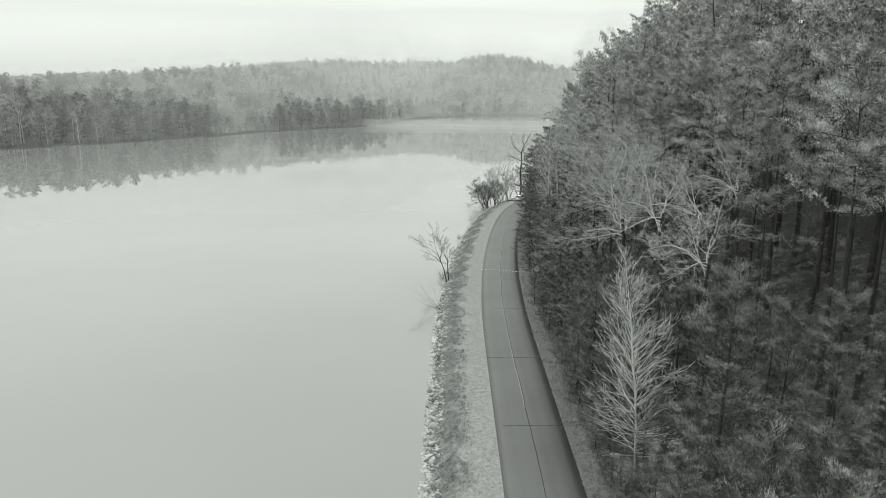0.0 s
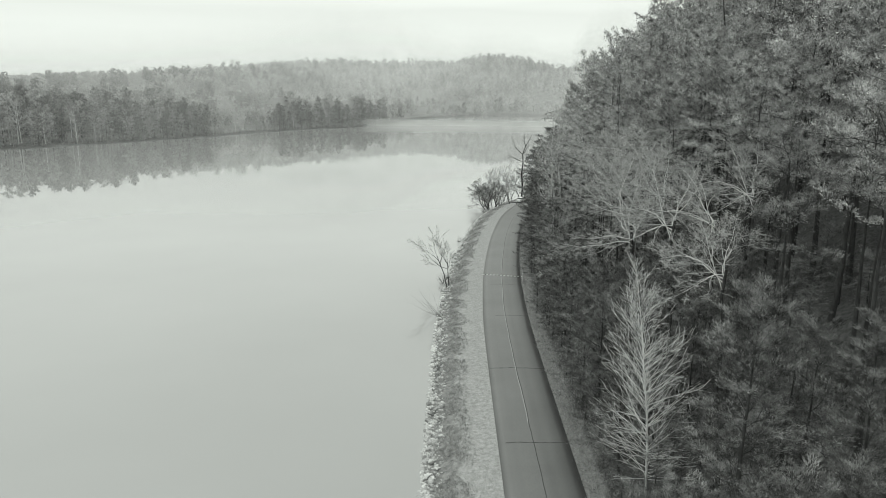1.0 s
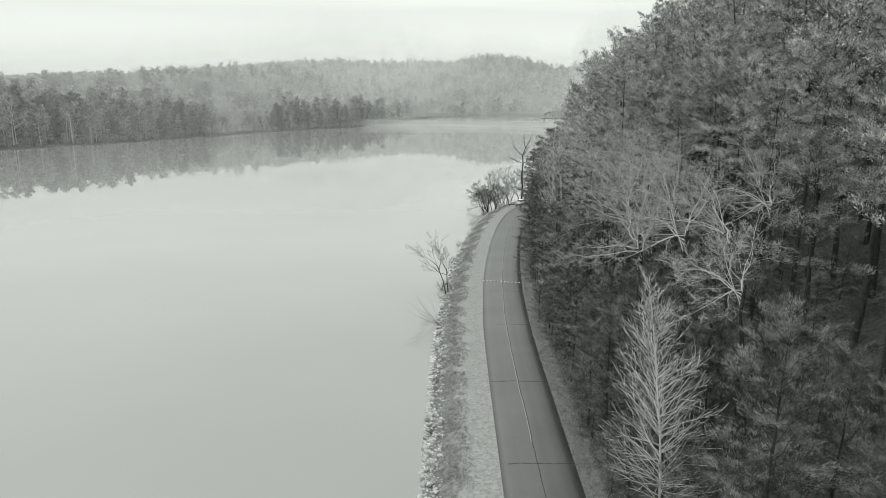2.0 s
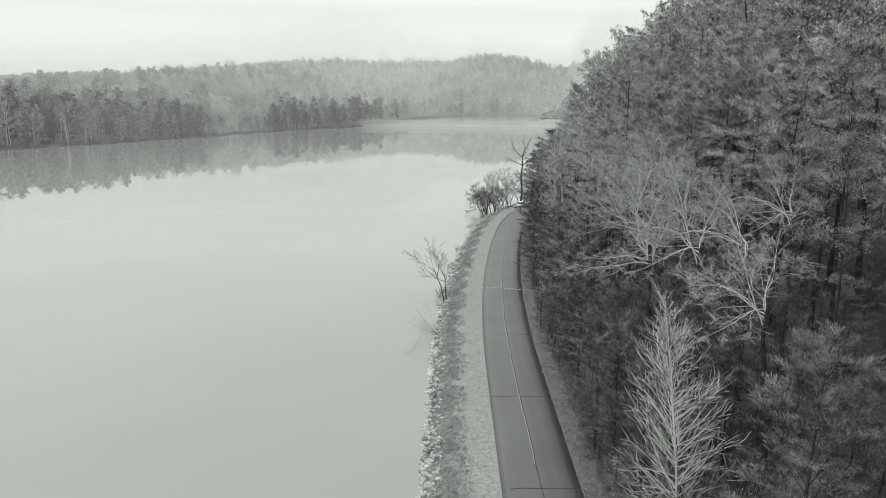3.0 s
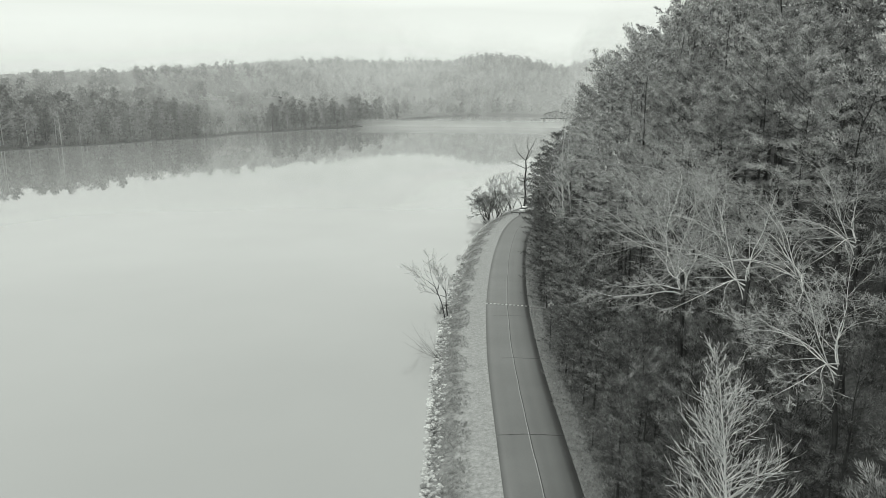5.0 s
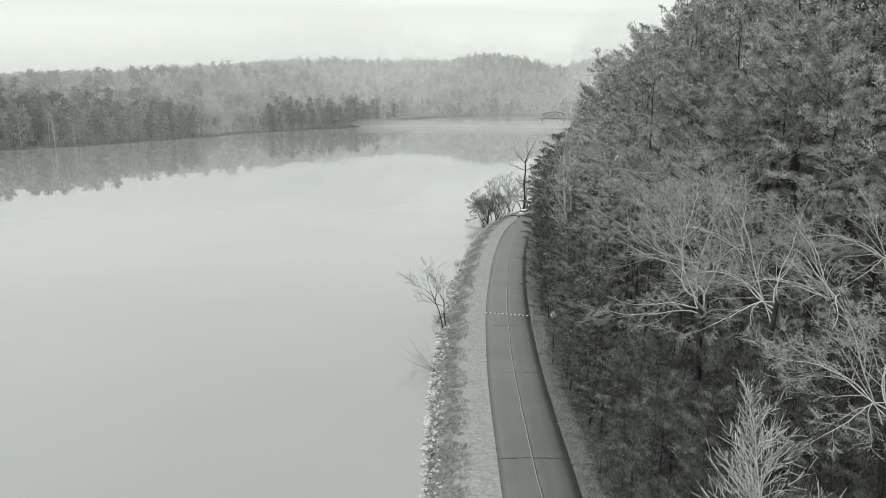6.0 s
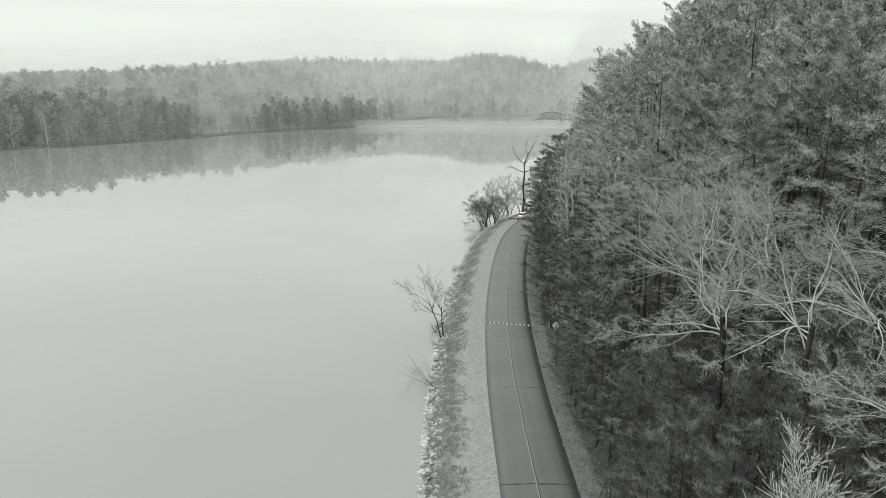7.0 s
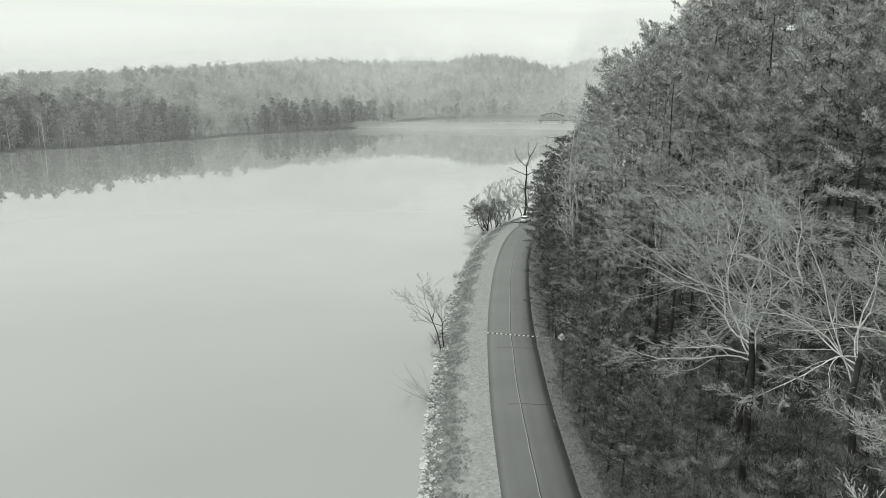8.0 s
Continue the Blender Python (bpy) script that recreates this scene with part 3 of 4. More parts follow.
def pine_thing(name, label, group, gen, needle_mat, **kw):
    segs, crown = layered_pine(gen, **kw)
    root = new(name)
    v, f = tubes(segs[:8], 7)
    if kw["size"] < 1.0:
        v, f = joined([(v, f), tubes(segs[8:], 3)])
    part_mesh("trunk", mesh_of(name + "_trunk", v, f, BARK, smooth=True), root, "dark rough trunk and boughs")
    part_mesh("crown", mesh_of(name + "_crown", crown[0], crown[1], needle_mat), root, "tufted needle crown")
    return tagged(root, label, "tree", group)


def bare_thing(name, label, group, segs, bark, twig, limit=0.05, floor=0.012, limb=None, limb_limit=0.0):
    """A leafless tree: trunk, crown and, where they look different, stout limbs between the two."""
    root = new(name)
    big, small = tree_meshes(name, [k for k in segs if not limb or k[2] >= limit or k[2] < limb_limit], bark, twig, limit, floor=floor)
    part_mesh("trunk", big, root)
    part_mesh("crown", small, root, "fine leafless branches")
    if limb:
        v, f = tubes([k for k in segs if limb_limit <= k[2] < limit], 5)
        part_mesh("bough", mesh_of(name + "_bough", v, f, limb, smooth=True), root, "pale smooth crooked limbs")
    return tagged(root, label, "tree", group)


FOREST = "pines on the hillside"
EDGE = "young pines beside the road"
BARE = "leafless trees in the wood"
gen = np.random.default_rng(21)
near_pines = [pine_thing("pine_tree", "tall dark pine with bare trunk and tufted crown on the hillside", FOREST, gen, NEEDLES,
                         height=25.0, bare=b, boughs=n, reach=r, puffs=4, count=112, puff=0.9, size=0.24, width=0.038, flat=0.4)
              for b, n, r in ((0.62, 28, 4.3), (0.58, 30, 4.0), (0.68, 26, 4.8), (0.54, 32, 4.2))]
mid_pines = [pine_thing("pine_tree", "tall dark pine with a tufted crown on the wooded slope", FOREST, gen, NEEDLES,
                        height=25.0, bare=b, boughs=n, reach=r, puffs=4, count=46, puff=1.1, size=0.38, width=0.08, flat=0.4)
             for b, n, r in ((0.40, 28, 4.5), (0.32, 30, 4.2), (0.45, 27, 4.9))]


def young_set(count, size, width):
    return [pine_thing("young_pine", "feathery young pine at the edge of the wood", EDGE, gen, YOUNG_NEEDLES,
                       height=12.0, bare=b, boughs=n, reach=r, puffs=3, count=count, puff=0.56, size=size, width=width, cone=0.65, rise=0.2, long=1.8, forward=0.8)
            for b, n, r in ((0.10, 44, 3.4), (0.06, 42, 3.0), (0.16, 40, 3.8))]


def sapling_set(count, size, width):
    return [pine_thing("pine_sapling", "dark feathery pine sapling under the taller trees", "pine saplings in the undergrowth", gen, YOUNG_NEEDLES,
                       height=7.0, bare=0.04, boughs=n, reach=r, puffs=2, count=count, puff=0.6, size=size, width=width, cone=0.6, rise=0.25, long=1.7, forward=0.8)
            for n, r in ((28, 2.6), (25, 2.9))]


# the nearer ones have finer needles
young_pines, young_pines_beyond = young_set(105, 0.23, 0.017), young_set(46, 0.29, 0.036)
low_pines, low_pines_beyond = sapling_set(100, 0.22, 0.018), sapling_set(38, 0.3, 0.042)


def bare_forest_tree(gen, height, spread):
    segs, tips = [], []
    p = np.zeros(3)
    d = unit(np.array([gen.normal(0, 0.05), gen.normal(0, 0.05), 1.0]))
    r = 0.011 * height
    n = 9
    for i in range(n):
        d = unit(d + gen.normal(0, 0.05, 3) + np.array([0, 0, 0.08]))
        q = p + d * height / n * 0.95
        segs.append((p, q, r * (1 - 0.88 * i / n), r * (1 - 0.88 * (i + 1) / n)))
        if i >= 3:
            for _ in range(3):
                az = gen.uniform(0, 2 * np.pi)
                out = np.array([np.cos(az), np.sin(az), gen.uniform(0.5, 1.1)])
                fork(segs, gen, p + (q - p) * gen.random(), out, spread * 0.42 * gen.uniform(0.6, 1.15) * (1.15 - 0.75 * i / n), r * (0.36 - 0.24 * i / n), 3, rise=0.05)
        p = q
    return segs


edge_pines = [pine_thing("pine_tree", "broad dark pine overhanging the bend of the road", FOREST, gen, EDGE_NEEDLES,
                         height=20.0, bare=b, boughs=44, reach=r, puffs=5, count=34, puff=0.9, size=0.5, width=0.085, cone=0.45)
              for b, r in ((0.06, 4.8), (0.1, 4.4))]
bare_trees = [bare_thing("bare_tree", "leafless grey hardwood among the pines", BARE, bare_forest_tree(gen, 22.0, 5.0), BARK, TWIG, floor=0.014) for _ in range(3)]


def birch_segments(gen, height, reach=5.0, start=0.08, count=11, radius=0.11):
    """An upright tree with one bent stem and many branches that leave it steeply and arch outwards, longest below."""
    segs = []
    p = np.zeros(3)
    d = np.array([-0.03, 0.0, 1.0])
    n = 18
    for i in range(n):
        d = unit(d + gen.normal(0, 0.03, 3) + np.array([0, 0, 0.03]))
        q = p + d * height / n
        u = i / n
        r0, r1 = radius * (1 - 0.92 * u), radius * (1 - 0.92 * (u + 1 / n))
        segs.append((p, q, r0, r1))
        if u > start:
            for _ in range(count):
                az = gen.uniform(0, 2 * np.pi)
                out = np.array([np.cos(az), np.sin(az), gen.uniform(0.0, 0.45) + 0.95 * u])
                ln = reach * (0.35 + 0.65 * math.sin(math.pi * (0.15 + 0.75 * u))) * (1 - u) ** 0.35 * gen.uniform(0.5, 1.1)
                sweep(segs, gen, p + (q - p) * gen.random(), out, ln, min(0.03, r0 * 0.5), 1, rise=0.06, turn=0.1, bare=0.15, flat=0.9, gnarl=0.045)
        p = q
    return segs


def sweep(segs, gen, p, d, length, radius, level, rise=0.03, turn=0.2, bare=0.25, flat=0.55, gnarl=0.1):
    """A long limb in slow bends, with side branches to either hand that bend the same way, finer at each level."""
    p, d = np.array(p, float), unit(np.array(d, float))
    n = (3, 5, 7, 11)[min(level, 3)]
    phase, pace = gen.uniform(0, 2 * np.pi), gen.uniform(0.5, 1.0)
    hand = gen.choice([-1, 1])
    a, b = side_axes(d[None])
    turn = turn * gen.uniform(0.7, 1.4)
    for i in range(n):
        swing = turn * math.sin(phase + pace * i)
        dip = turn * 0.6 * math.cos(phase * 1.7 + 0.8 * pace * i)
        d = unit(d + a[0] * swing + b[0] * dip + gen.normal(0, gnarl, 3) + np.array([0, 0, rise]))
        q = p + d * length / n
        k0, k1 = i / n, (i + 1) / n
        segs.append((p, q, radius * (1 - 0.78 * k0), radius * (1 - 0.78 * k1)))
        if level > 0 and k1 > bare:
            for _ in range(2 if (level == 1 and k1 > 0.2) or (level == 2 and k1 > 0.65) else 1):
                hand = -hand
                sa, sb = side_axes(d[None])
                tip = gen.normal(0, flat)
                out = sa[0] * hand * math.cos(tip) + sb[0] * math.sin(tip)
                lean = gen.uniform(0.35, 0.85)
                reach = length * gen.uniform(0.28, 0.62) * (1 - 0.45 * k0)
                sweep(segs, gen, q, d * math.cos(lean) + out * math.sin(lean), reach, radius * (1 - 0.78 * k1) * gen.uniform(0.42, 0.68), level - 1, rise, turn * 0.95, 0.28 if level == 3 else 0.15, flat, gnarl)
        p = q


def spreading_segments(gen, trunk_top, limbs, trunk_base_r=0.3):
    """A broad tree: a leaning, crooked trunk and long limbs in slow bends, each (direction, length)."""
    segs = []
    top = np.array(trunk_top, float)
    pts = [np.zeros(3)] + [top * u + gen.normal(0, 0.2, 3) for u in (0.25, 0.45, 0.65, 0.85)] + [top]
    for i in range(5):
        segs.append((pts[i], pts[i + 1], trunk_base_r * (1 - 0.1 * i), trunk_base_r * (1 - 0.1 * (i + 1))))
    for way, ln in limbs:
        at = top + (pts[4] - top) * gen.uniform(0, 0.9)
        sweep(segs, gen, at, np.array(way, float), ln * 1.08, trunk_base_r * 0.18, 3, rise=0.0, bare=0.14, turn=0.19)
    return segs


def land1(x, y):
    return float(land(x, y)[0])


g2 = np.random.default_rng(5)
birch = bare_thing("birch_tree", "pale leafless birch with fine upswept branches beside the road", BARE, birch_segments(g2, 18.4), PALE_BARK, FINE_TWIG, 0.02, floor=0.0105)
birch.matrix_basis = pose(15.0, 45.9, land1(15.0, 45.9) - 0.1)
LEFTWARD = [((-0.25, 1, 0.10), 11.0), ((-0.42, 1, 0.16), 12.5), ((-0.7, 0.8, 0.06), 7.0), ((-0.12, 1, 0.3), 11.0), ((-0.8, 0.3, -0.05), 4.5), ((0.05, 0.9, 0.5), 10.5), ((-0.35, 0.6, 0.6), 8.5), ((0.3, 0.5, 0.7), 8.0)]
big_a = bare_thing("spreading_tree", "broad leafless tree with pale crooked limbs reaching over the slope", BARE, spreading_segments(g2, (-1.0, -0.2, 15.0), LEFTWARD), BARK, CANOPY_TWIG, 0.125, floor=0.007, limb=PALE_BARK, limb_limit=0.012)
big_a.matrix_basis = pose(18.4, 64.6, land1(18.4, 64.6) - 0.2)
SECOND = [((-0.5, 0.9, 0.0), 7.0), ((-0.3, 0.9, 0.35), 7.5), ((0.0, 0.7, 0.7), 7.5), ((0.45, 0.6, 0.5), 8.0), ((-0.7, 0.1, 0.15), 5.0), ((0.15, 0.6, 1.0), 8.0)]
big_b = bare_thing("spreading_tree", "leafless tree with pale tangled limbs among the pines", BARE, spreading_segments(g2, (-0.6, 0.4, 16.0), SECOND, 0.24), BARK, CANOPY_TWIG, 0.1, floor=0.007, limb=PALE_BARK, limb_limit=0.012)
big_b.matrix_basis = pose(19.8, 56.8, land1(19.8, 56.8) - 0.2)
for x, y, sc, rz, src in ((23.4, 57.5, 0.84, 50, big_b), (26.4, 57.0, 0.84, 15, big_b), (22.0, 66.5, 0.95, 20, big_b), (21.0, 73.0, 0.9, 75, big_a), (28.0, 64.0, 0.85, 200, big_b), (20.6, 47.4, 0.84, 8, big_b), (23.5, 115.0, 0.95, 60, big_b), (24.0, 84.0, 0.95, 130, big_b)):
    copy_thing(src, pose(x, y, land1(x, y) - 0.2, 0, 0, rz) @ Matrix.Scale(sc, 4))

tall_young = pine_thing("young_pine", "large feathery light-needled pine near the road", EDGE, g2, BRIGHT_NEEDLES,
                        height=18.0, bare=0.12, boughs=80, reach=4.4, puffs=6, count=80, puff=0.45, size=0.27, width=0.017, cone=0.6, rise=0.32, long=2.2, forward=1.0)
tall_young.matrix_basis = pose(17.4, 36.2, land1(17.4, 36.2) - 0.2) @ Matrix.Diagonal((1.2, 1.2, 1.0, 1))
copy_thing(tall_young, pose(22.4, 33.2, land1(22.4, 33.2) - 0.2, 0, 0, 130) @ Matrix.Scale(0.74, 4))

# the wood: a scatter that keeps its distance, short at the road's edge and tall up the slope
fixed = [(17.4, 36.2), (22.4, 33.2), (20.6, 47.4), (15.5, 34), (17.5, 34.5), (14.9, 46.3), (18.4, 64.6), (19.8, 56.8), (23.4, 57.5), (25.6, 57.0), (22.6, 54.6), (24.4, 53.6), (21.4, 52.0), (23.4, 50.8), (22.5, 67), (21.5, 116), (17, 73), (24, 84), (26.4, 57), (21, 73), (28, 64)]
placed = list(fixed)
scatter = np.random.default_rng(33)


def roomy(x, y, gap):
    q = np.array(placed)
    return ((q[:, 0] - x) ** 2 + (q[:, 1] - y) ** 2).min() > gap * gap


used = {}


def plant(src, x, y, scale, spin, sink=0.15, widen=1.0):
    """Puts the prototype itself first, copies after it."""
    m = pose(x, y, land1(x, y) - sink, 0, 0, spin) @ Matrix.Diagonal((scale * widen, scale * widen, scale, 1))
    if src.name in used:
        return copy_thing(src, m)
    used[src.name] = True
    src.matrix_basis = m
    return src


for k, (x, y, h) in enumerate(((16.0, 57.0, 13.0), (17.2, 60.4, 14.0), (14.8, 53.5, 11.5), (19.2, 61.2, 13.5), (14.4, 60.6, 11.0), (16.8, 51.6, 12.5), (20.8, 53.0, 13.0), (15.6, 66.0, 11.5), (13.9, 57.2, 9.0), (18.3, 57.6, 13.5), (18.4, 54.0, 13.0), (15.8, 62.6, 12.0), (21.4, 58.6, 13.5), (13.6, 64.0, 9.5), (17.6, 67.6, 11.5), (18.6, 48.6, 11.5), (21.6, 48.8, 12.0), (20.6, 64.0, 12.5), (13.1, 98.4, 6.2), (13.3, 99.9, 5.5))):
    plant(young_pines[k % 3], x, y, h / 12.0, 47 * k)
    placed.append((x, y))
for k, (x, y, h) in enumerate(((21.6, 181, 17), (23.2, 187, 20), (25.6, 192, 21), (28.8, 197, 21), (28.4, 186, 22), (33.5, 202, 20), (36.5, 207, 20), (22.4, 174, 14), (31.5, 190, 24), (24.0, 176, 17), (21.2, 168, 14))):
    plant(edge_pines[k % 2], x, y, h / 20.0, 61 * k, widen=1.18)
    placed.append((x, y))
pale_tree = bare_thing("bare_tree", "slender leafless pale-trunked tree at the edge of the pines", BARE, bare_forest_tree(gen, 22.0, 6.0), PALE_BARK, FINE_TWIG, floor=0.02)
for x, y, h in ((21.6, 140, 24.5), (24.2, 150, 21), (19.4, 126, 17)):
    plant(pale_tree, x, y, h / 22.0, y)
    placed.append((x, y))
counts = {"near": 0, "mid": 0, "young": 0, "bare": 0}
for _ in range(9000):
    run = scatter.uniform(22, 262)
    i = int(np.argmin(np.abs(AXIS[:, 1] - run))) if run < 240 else int(scatter.uniform(430, 480))
    i = min(i, len(AXIS) - 1)
    s = 5.6 + 48 * scatter.random() ** 1.5
    x, y = AXIS[i] + AXIS_RIGHT[i] * s
    if x > 0.72 * (y + 6) + 6 or y < 20 or y > 250 or x > 64 or (x > 46 and y > 205):
        continue
    close = y < 112 and s < 24
    gap = 2.3 if s < 9 else 3.1 if close else 3.9
    if s > 9 and (y > 140 or s > 34):
        gap = 4.6
    if (y > 98 and y < 114 and 4 < s < 8.5) or not roomy(x, y, gap):
        continue
    full = float(np.interp(s, [5.5, 8, 12, 18, 60], [9.5, 13.5, 19, 25.5, 26.5])) * scatter.uniform(0.84, 1.1)
    if (y < 80 and 8.5 < s < 15) or (50 < y < 76 and 8.5 < s < 18.5):
        full = min(full, 10.5 * scatter.uniform(0.75, 1.0))
    if 66 < y < 82 and 5 < s < 12.5:
        full *= 0.75
    if 35 < y < 50 and 4 < s < 11:
        full *= 0.72
    pick = scatter.random()
    spin = scatter.uniform(0, 360)
    if s < 10.5 or full < 11:
        if counts["young"] > 120:
            continue
        plant((young_pines if y < 74 else young_pines_beyond)[scatter.integers(3)], x, y, full / 12.0, spin, widen=float(np.clip(12.0 / full, 0.85, 1.2)))
        counts["young"] += 1
    elif close and y < 78 and 12 < s < 26 and pick > 0.85:
        plant(young_pines[scatter.integers(3)], x, y, scatter.uniform(0.75, 1.05), spin, widen=1.15)
    elif pick < 0.09:
        plant(bare_trees[scatter.integers(3)], x, y, full / 22.0 * 0.95, spin)
        counts["bare"] += 1
    elif close:
        plant(near_pines[scatter.integers(4)], x, y, full / 25.0, spin)
        counts["near"] += 1
    else:
        plant(mid_pines[scatter.integers(3)], x, y, full / 25.0, spin)
        counts["mid"] += 1
    placed.append((x, y))
low = 0
for _ in range(6000):
    i = int(scatter.uniform(200, 400))
    s = 5.2 + (20 if i < 290 else 9.5) * scatter.random() ** 1.2
    x, y = AXIS[i] + AXIS_RIGHT[i] * s
    if y < 24 or y > 150 or x > 0.66 * (y + 4) + 2 or not roomy(x, y, 1.5) or (14.5 < x < 21 and 30 < y < 41) or (98 < y < 114 and s < 7.2):
        continue
    placed.append((x, y))
    plant((low_pines if y < 72 else low_pines_beyond)[scatter.integers(2)], x, y, scatter.uniform(0.65, 1.35) * (0.7 if s < 7 else 1.0 if s < 10 else 0.65), scatter.uniform(0, 360), widen=1.15)
    low += 1
    if low >= 215:
        break
print("forest", counts, low)


# ---- the far shore ----
def polar(az, d):
    return d * math.sin(radians(az)), 10 + d * math.cos(radians(az))


far_gen = np.random.default_rng(90)
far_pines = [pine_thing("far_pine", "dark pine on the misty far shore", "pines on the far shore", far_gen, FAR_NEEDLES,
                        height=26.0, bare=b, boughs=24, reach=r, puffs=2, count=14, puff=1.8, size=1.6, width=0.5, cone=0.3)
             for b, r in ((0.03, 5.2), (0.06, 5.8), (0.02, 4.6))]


def far_bare(gen):
    segs, tips = [], []
    p, d, r = np.zeros(3), np.array([0, 0, 1.0]), 0.28
    for i in range(6):
        q = p + unit(d + gen.normal(0, 0.04, 3)) * 20 / 6
        segs.append((p, q, r * (1 - 0.14 * i), r * (1 - 0.14 * (i + 1))))
        if i >= 1:
            for _ in range(4):
                az = gen.uniform(0, 2 * np.pi)
                branch(segs, tips, gen, p, np.array([np.cos(az), np.sin(az), 0.9]), 4.8 * gen.uniform(0.6, 1.1), 0.10, 1, 3, np.zeros(3), 2, rise=0.1)
        p = q
    return segs


far_bares = [bare_thing("far_bare_tree", "pale leafless tree on the misty far shore", "leafless trees on the far shore", far_bare(far_gen), PALE_BARK, TWIG, 0.12, floor=0.07) for _ in range(2)]
far_count = 0
far_placed = [(0.0, 0.0)]
for a0, a1, deep, pines, wanted, low, high in ((-37, -25.5, 95, 0.88, 140, 19, 30), (-25.5, -19.8, 70, 0.9, 62, 17, 26), (-16.4, -14.6, 40, 0.8, 12, 8, 15), (-14.8, -5.6, 110, 0.95, 120, 15, 27), (-19.6, -14.4, 14, 0.2, 16, 6, 13)):
    made = 0
    for _ in range(4000):
        az = far_gen.uniform(a0, a1)
        ds = np.interp(az, SHORE[:, 0], SHORE[:, 1])
        b = 5 + deep * far_gen.random() ** 1.4
        x, y = polar(az, ds + b)
        q = np.array(far_placed)
        if ((q[:, 0] - x) ** 2 + (q[:, 1] - y) ** 2).min() < 4.2**2 or land1(x, y) < -1.0:
            continue
        far_placed.append((x, y))
        h = far_gen.uniform(low, high) * (0.8 if b < 18 else 1.0)
        if far_gen.random() < pines:
            plant(far_pines[far_gen.integers(3)], x, y, h / 26.0, far_gen.uniform(0, 360), 0.3)
        else:
            plant(far_bares[far_gen.integers(2)], x, y, h / 22.0, far_gen.uniform(0, 360), 0.3)
        made += 1
        if made >= wanted:
            break


def brush_tree(gen, height, reach, count, size, width, start, upright=0.3):
    """A tree for the woods far off: a stem and a rounded, lumpy crown of sprays that lie along its outside."""
    lumps = 9
    u = np.linspace(0.0, 1.0, lumps)
    az = np.arange(lumps) * 2.4 + gen.normal(0, 0.4, lumps)
    rad = reach * 0.62 * np.sin(np.pi * np.clip(0.22 + 0.78 * u, 0, 1)) * gen.uniform(0.6, 1.1, lumps)
    mid = np.column_stack([np.cos(az) * rad, np.sin(az) * rad, height * (start + (0.86 - start) * u)])
    which = gen.integers(0, lumps, count)
    q = unit(gen.normal(0, 1, (count, 3)) + np.array([0, 0, 0.35]))
    pos = mid[which] + q * np.array([1, 1, 0.85]) * (reach * gen.uniform(0.34, 0.5, count))[:, None]
    along = unit(np.cross(q, gen.normal(0, 1, (count, 3))) + np.array([0, 0, upright]))
    crown = blades(pos - along * size * 0.5, along, np.full(count, size), width, 1, 0.15, gen, q, 0.25)
    stem = tubes([(np.zeros(3), np.array([0, 0, height * 0.8]), 0.22, 0.06)], 3)
    quads = stem[1]
    tri = np.concatenate([quads[:, [0, 1, 2]], quads[:, [0, 2, 3]]])
    return np.concatenate([crown[0], stem[0]]), np.concatenate([crown[1], tri + len(crown[0])])


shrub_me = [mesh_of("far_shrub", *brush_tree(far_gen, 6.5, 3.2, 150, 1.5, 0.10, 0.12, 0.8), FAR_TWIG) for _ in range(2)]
for _ in range(140):
    az = far_gen.uniform(-37, -5.5)
    x, y = polar(az, float(np.interp(az, SHORE[:, 0], SHORE[:, 1])) + far_gen.uniform(3.5, 11))
    if land1(x, y) < -1.45:
        continue
    ob = tagged(new("far_shrub", shrub_me[far_gen.integers(2)]), "pale leafless shrub on the far bank", "shrub", "shrubs on the far bank")
    ob.matrix_basis = pose(x, y, land1(x, y) - 0.1, 0, 0, far_gen.uniform(0, 360)) @ Matrix.Scale(far_gen.uniform(0.5, 1.3), 4)


def woods(name, label, mat, protos, spots, gen):
    """One mesh of many small trees at (x, y, scale)."""
    vs, fs, base = [], [], 0
    which = gen.integers(0, len(protos), len(spots))
    z = land(spots[:, 0], spots[:, 1])
    for j, (pv, pf) in enumerate(protos):
        sel = np.flatnonzero(which == j)
        a = gen.uniform(0, 2 * np.pi, len(sel))
        c, s = np.cos(a)[:, None], np.sin(a)[:, None]
        sc = spots[sel, 2][:, None]
        v = np.stack([(pv[None, :, 0] * c - pv[None, :, 1] * s) * sc + spots[sel, 0][:, None],
                      (pv[None, :, 0] * s + pv[None, :, 1] * c) * sc + spots[sel, 1][:, None],
                      pv[None, :, 2] * sc + z[sel][:, None] - 0.5], axis=2)
        vs.append(v.reshape(-1, 3))
        fs.append((pf[None] + (np.arange(len(sel)) * len(pv))[:, None, None]).reshape(-1, 3) + base)
        base += len(sel) * len(pv)
    me = mesh_of(name, np.concatenate(vs), np.concatenate(fs), mat)
    return tagged(new(name, me), label, "woods", kind="stuff")


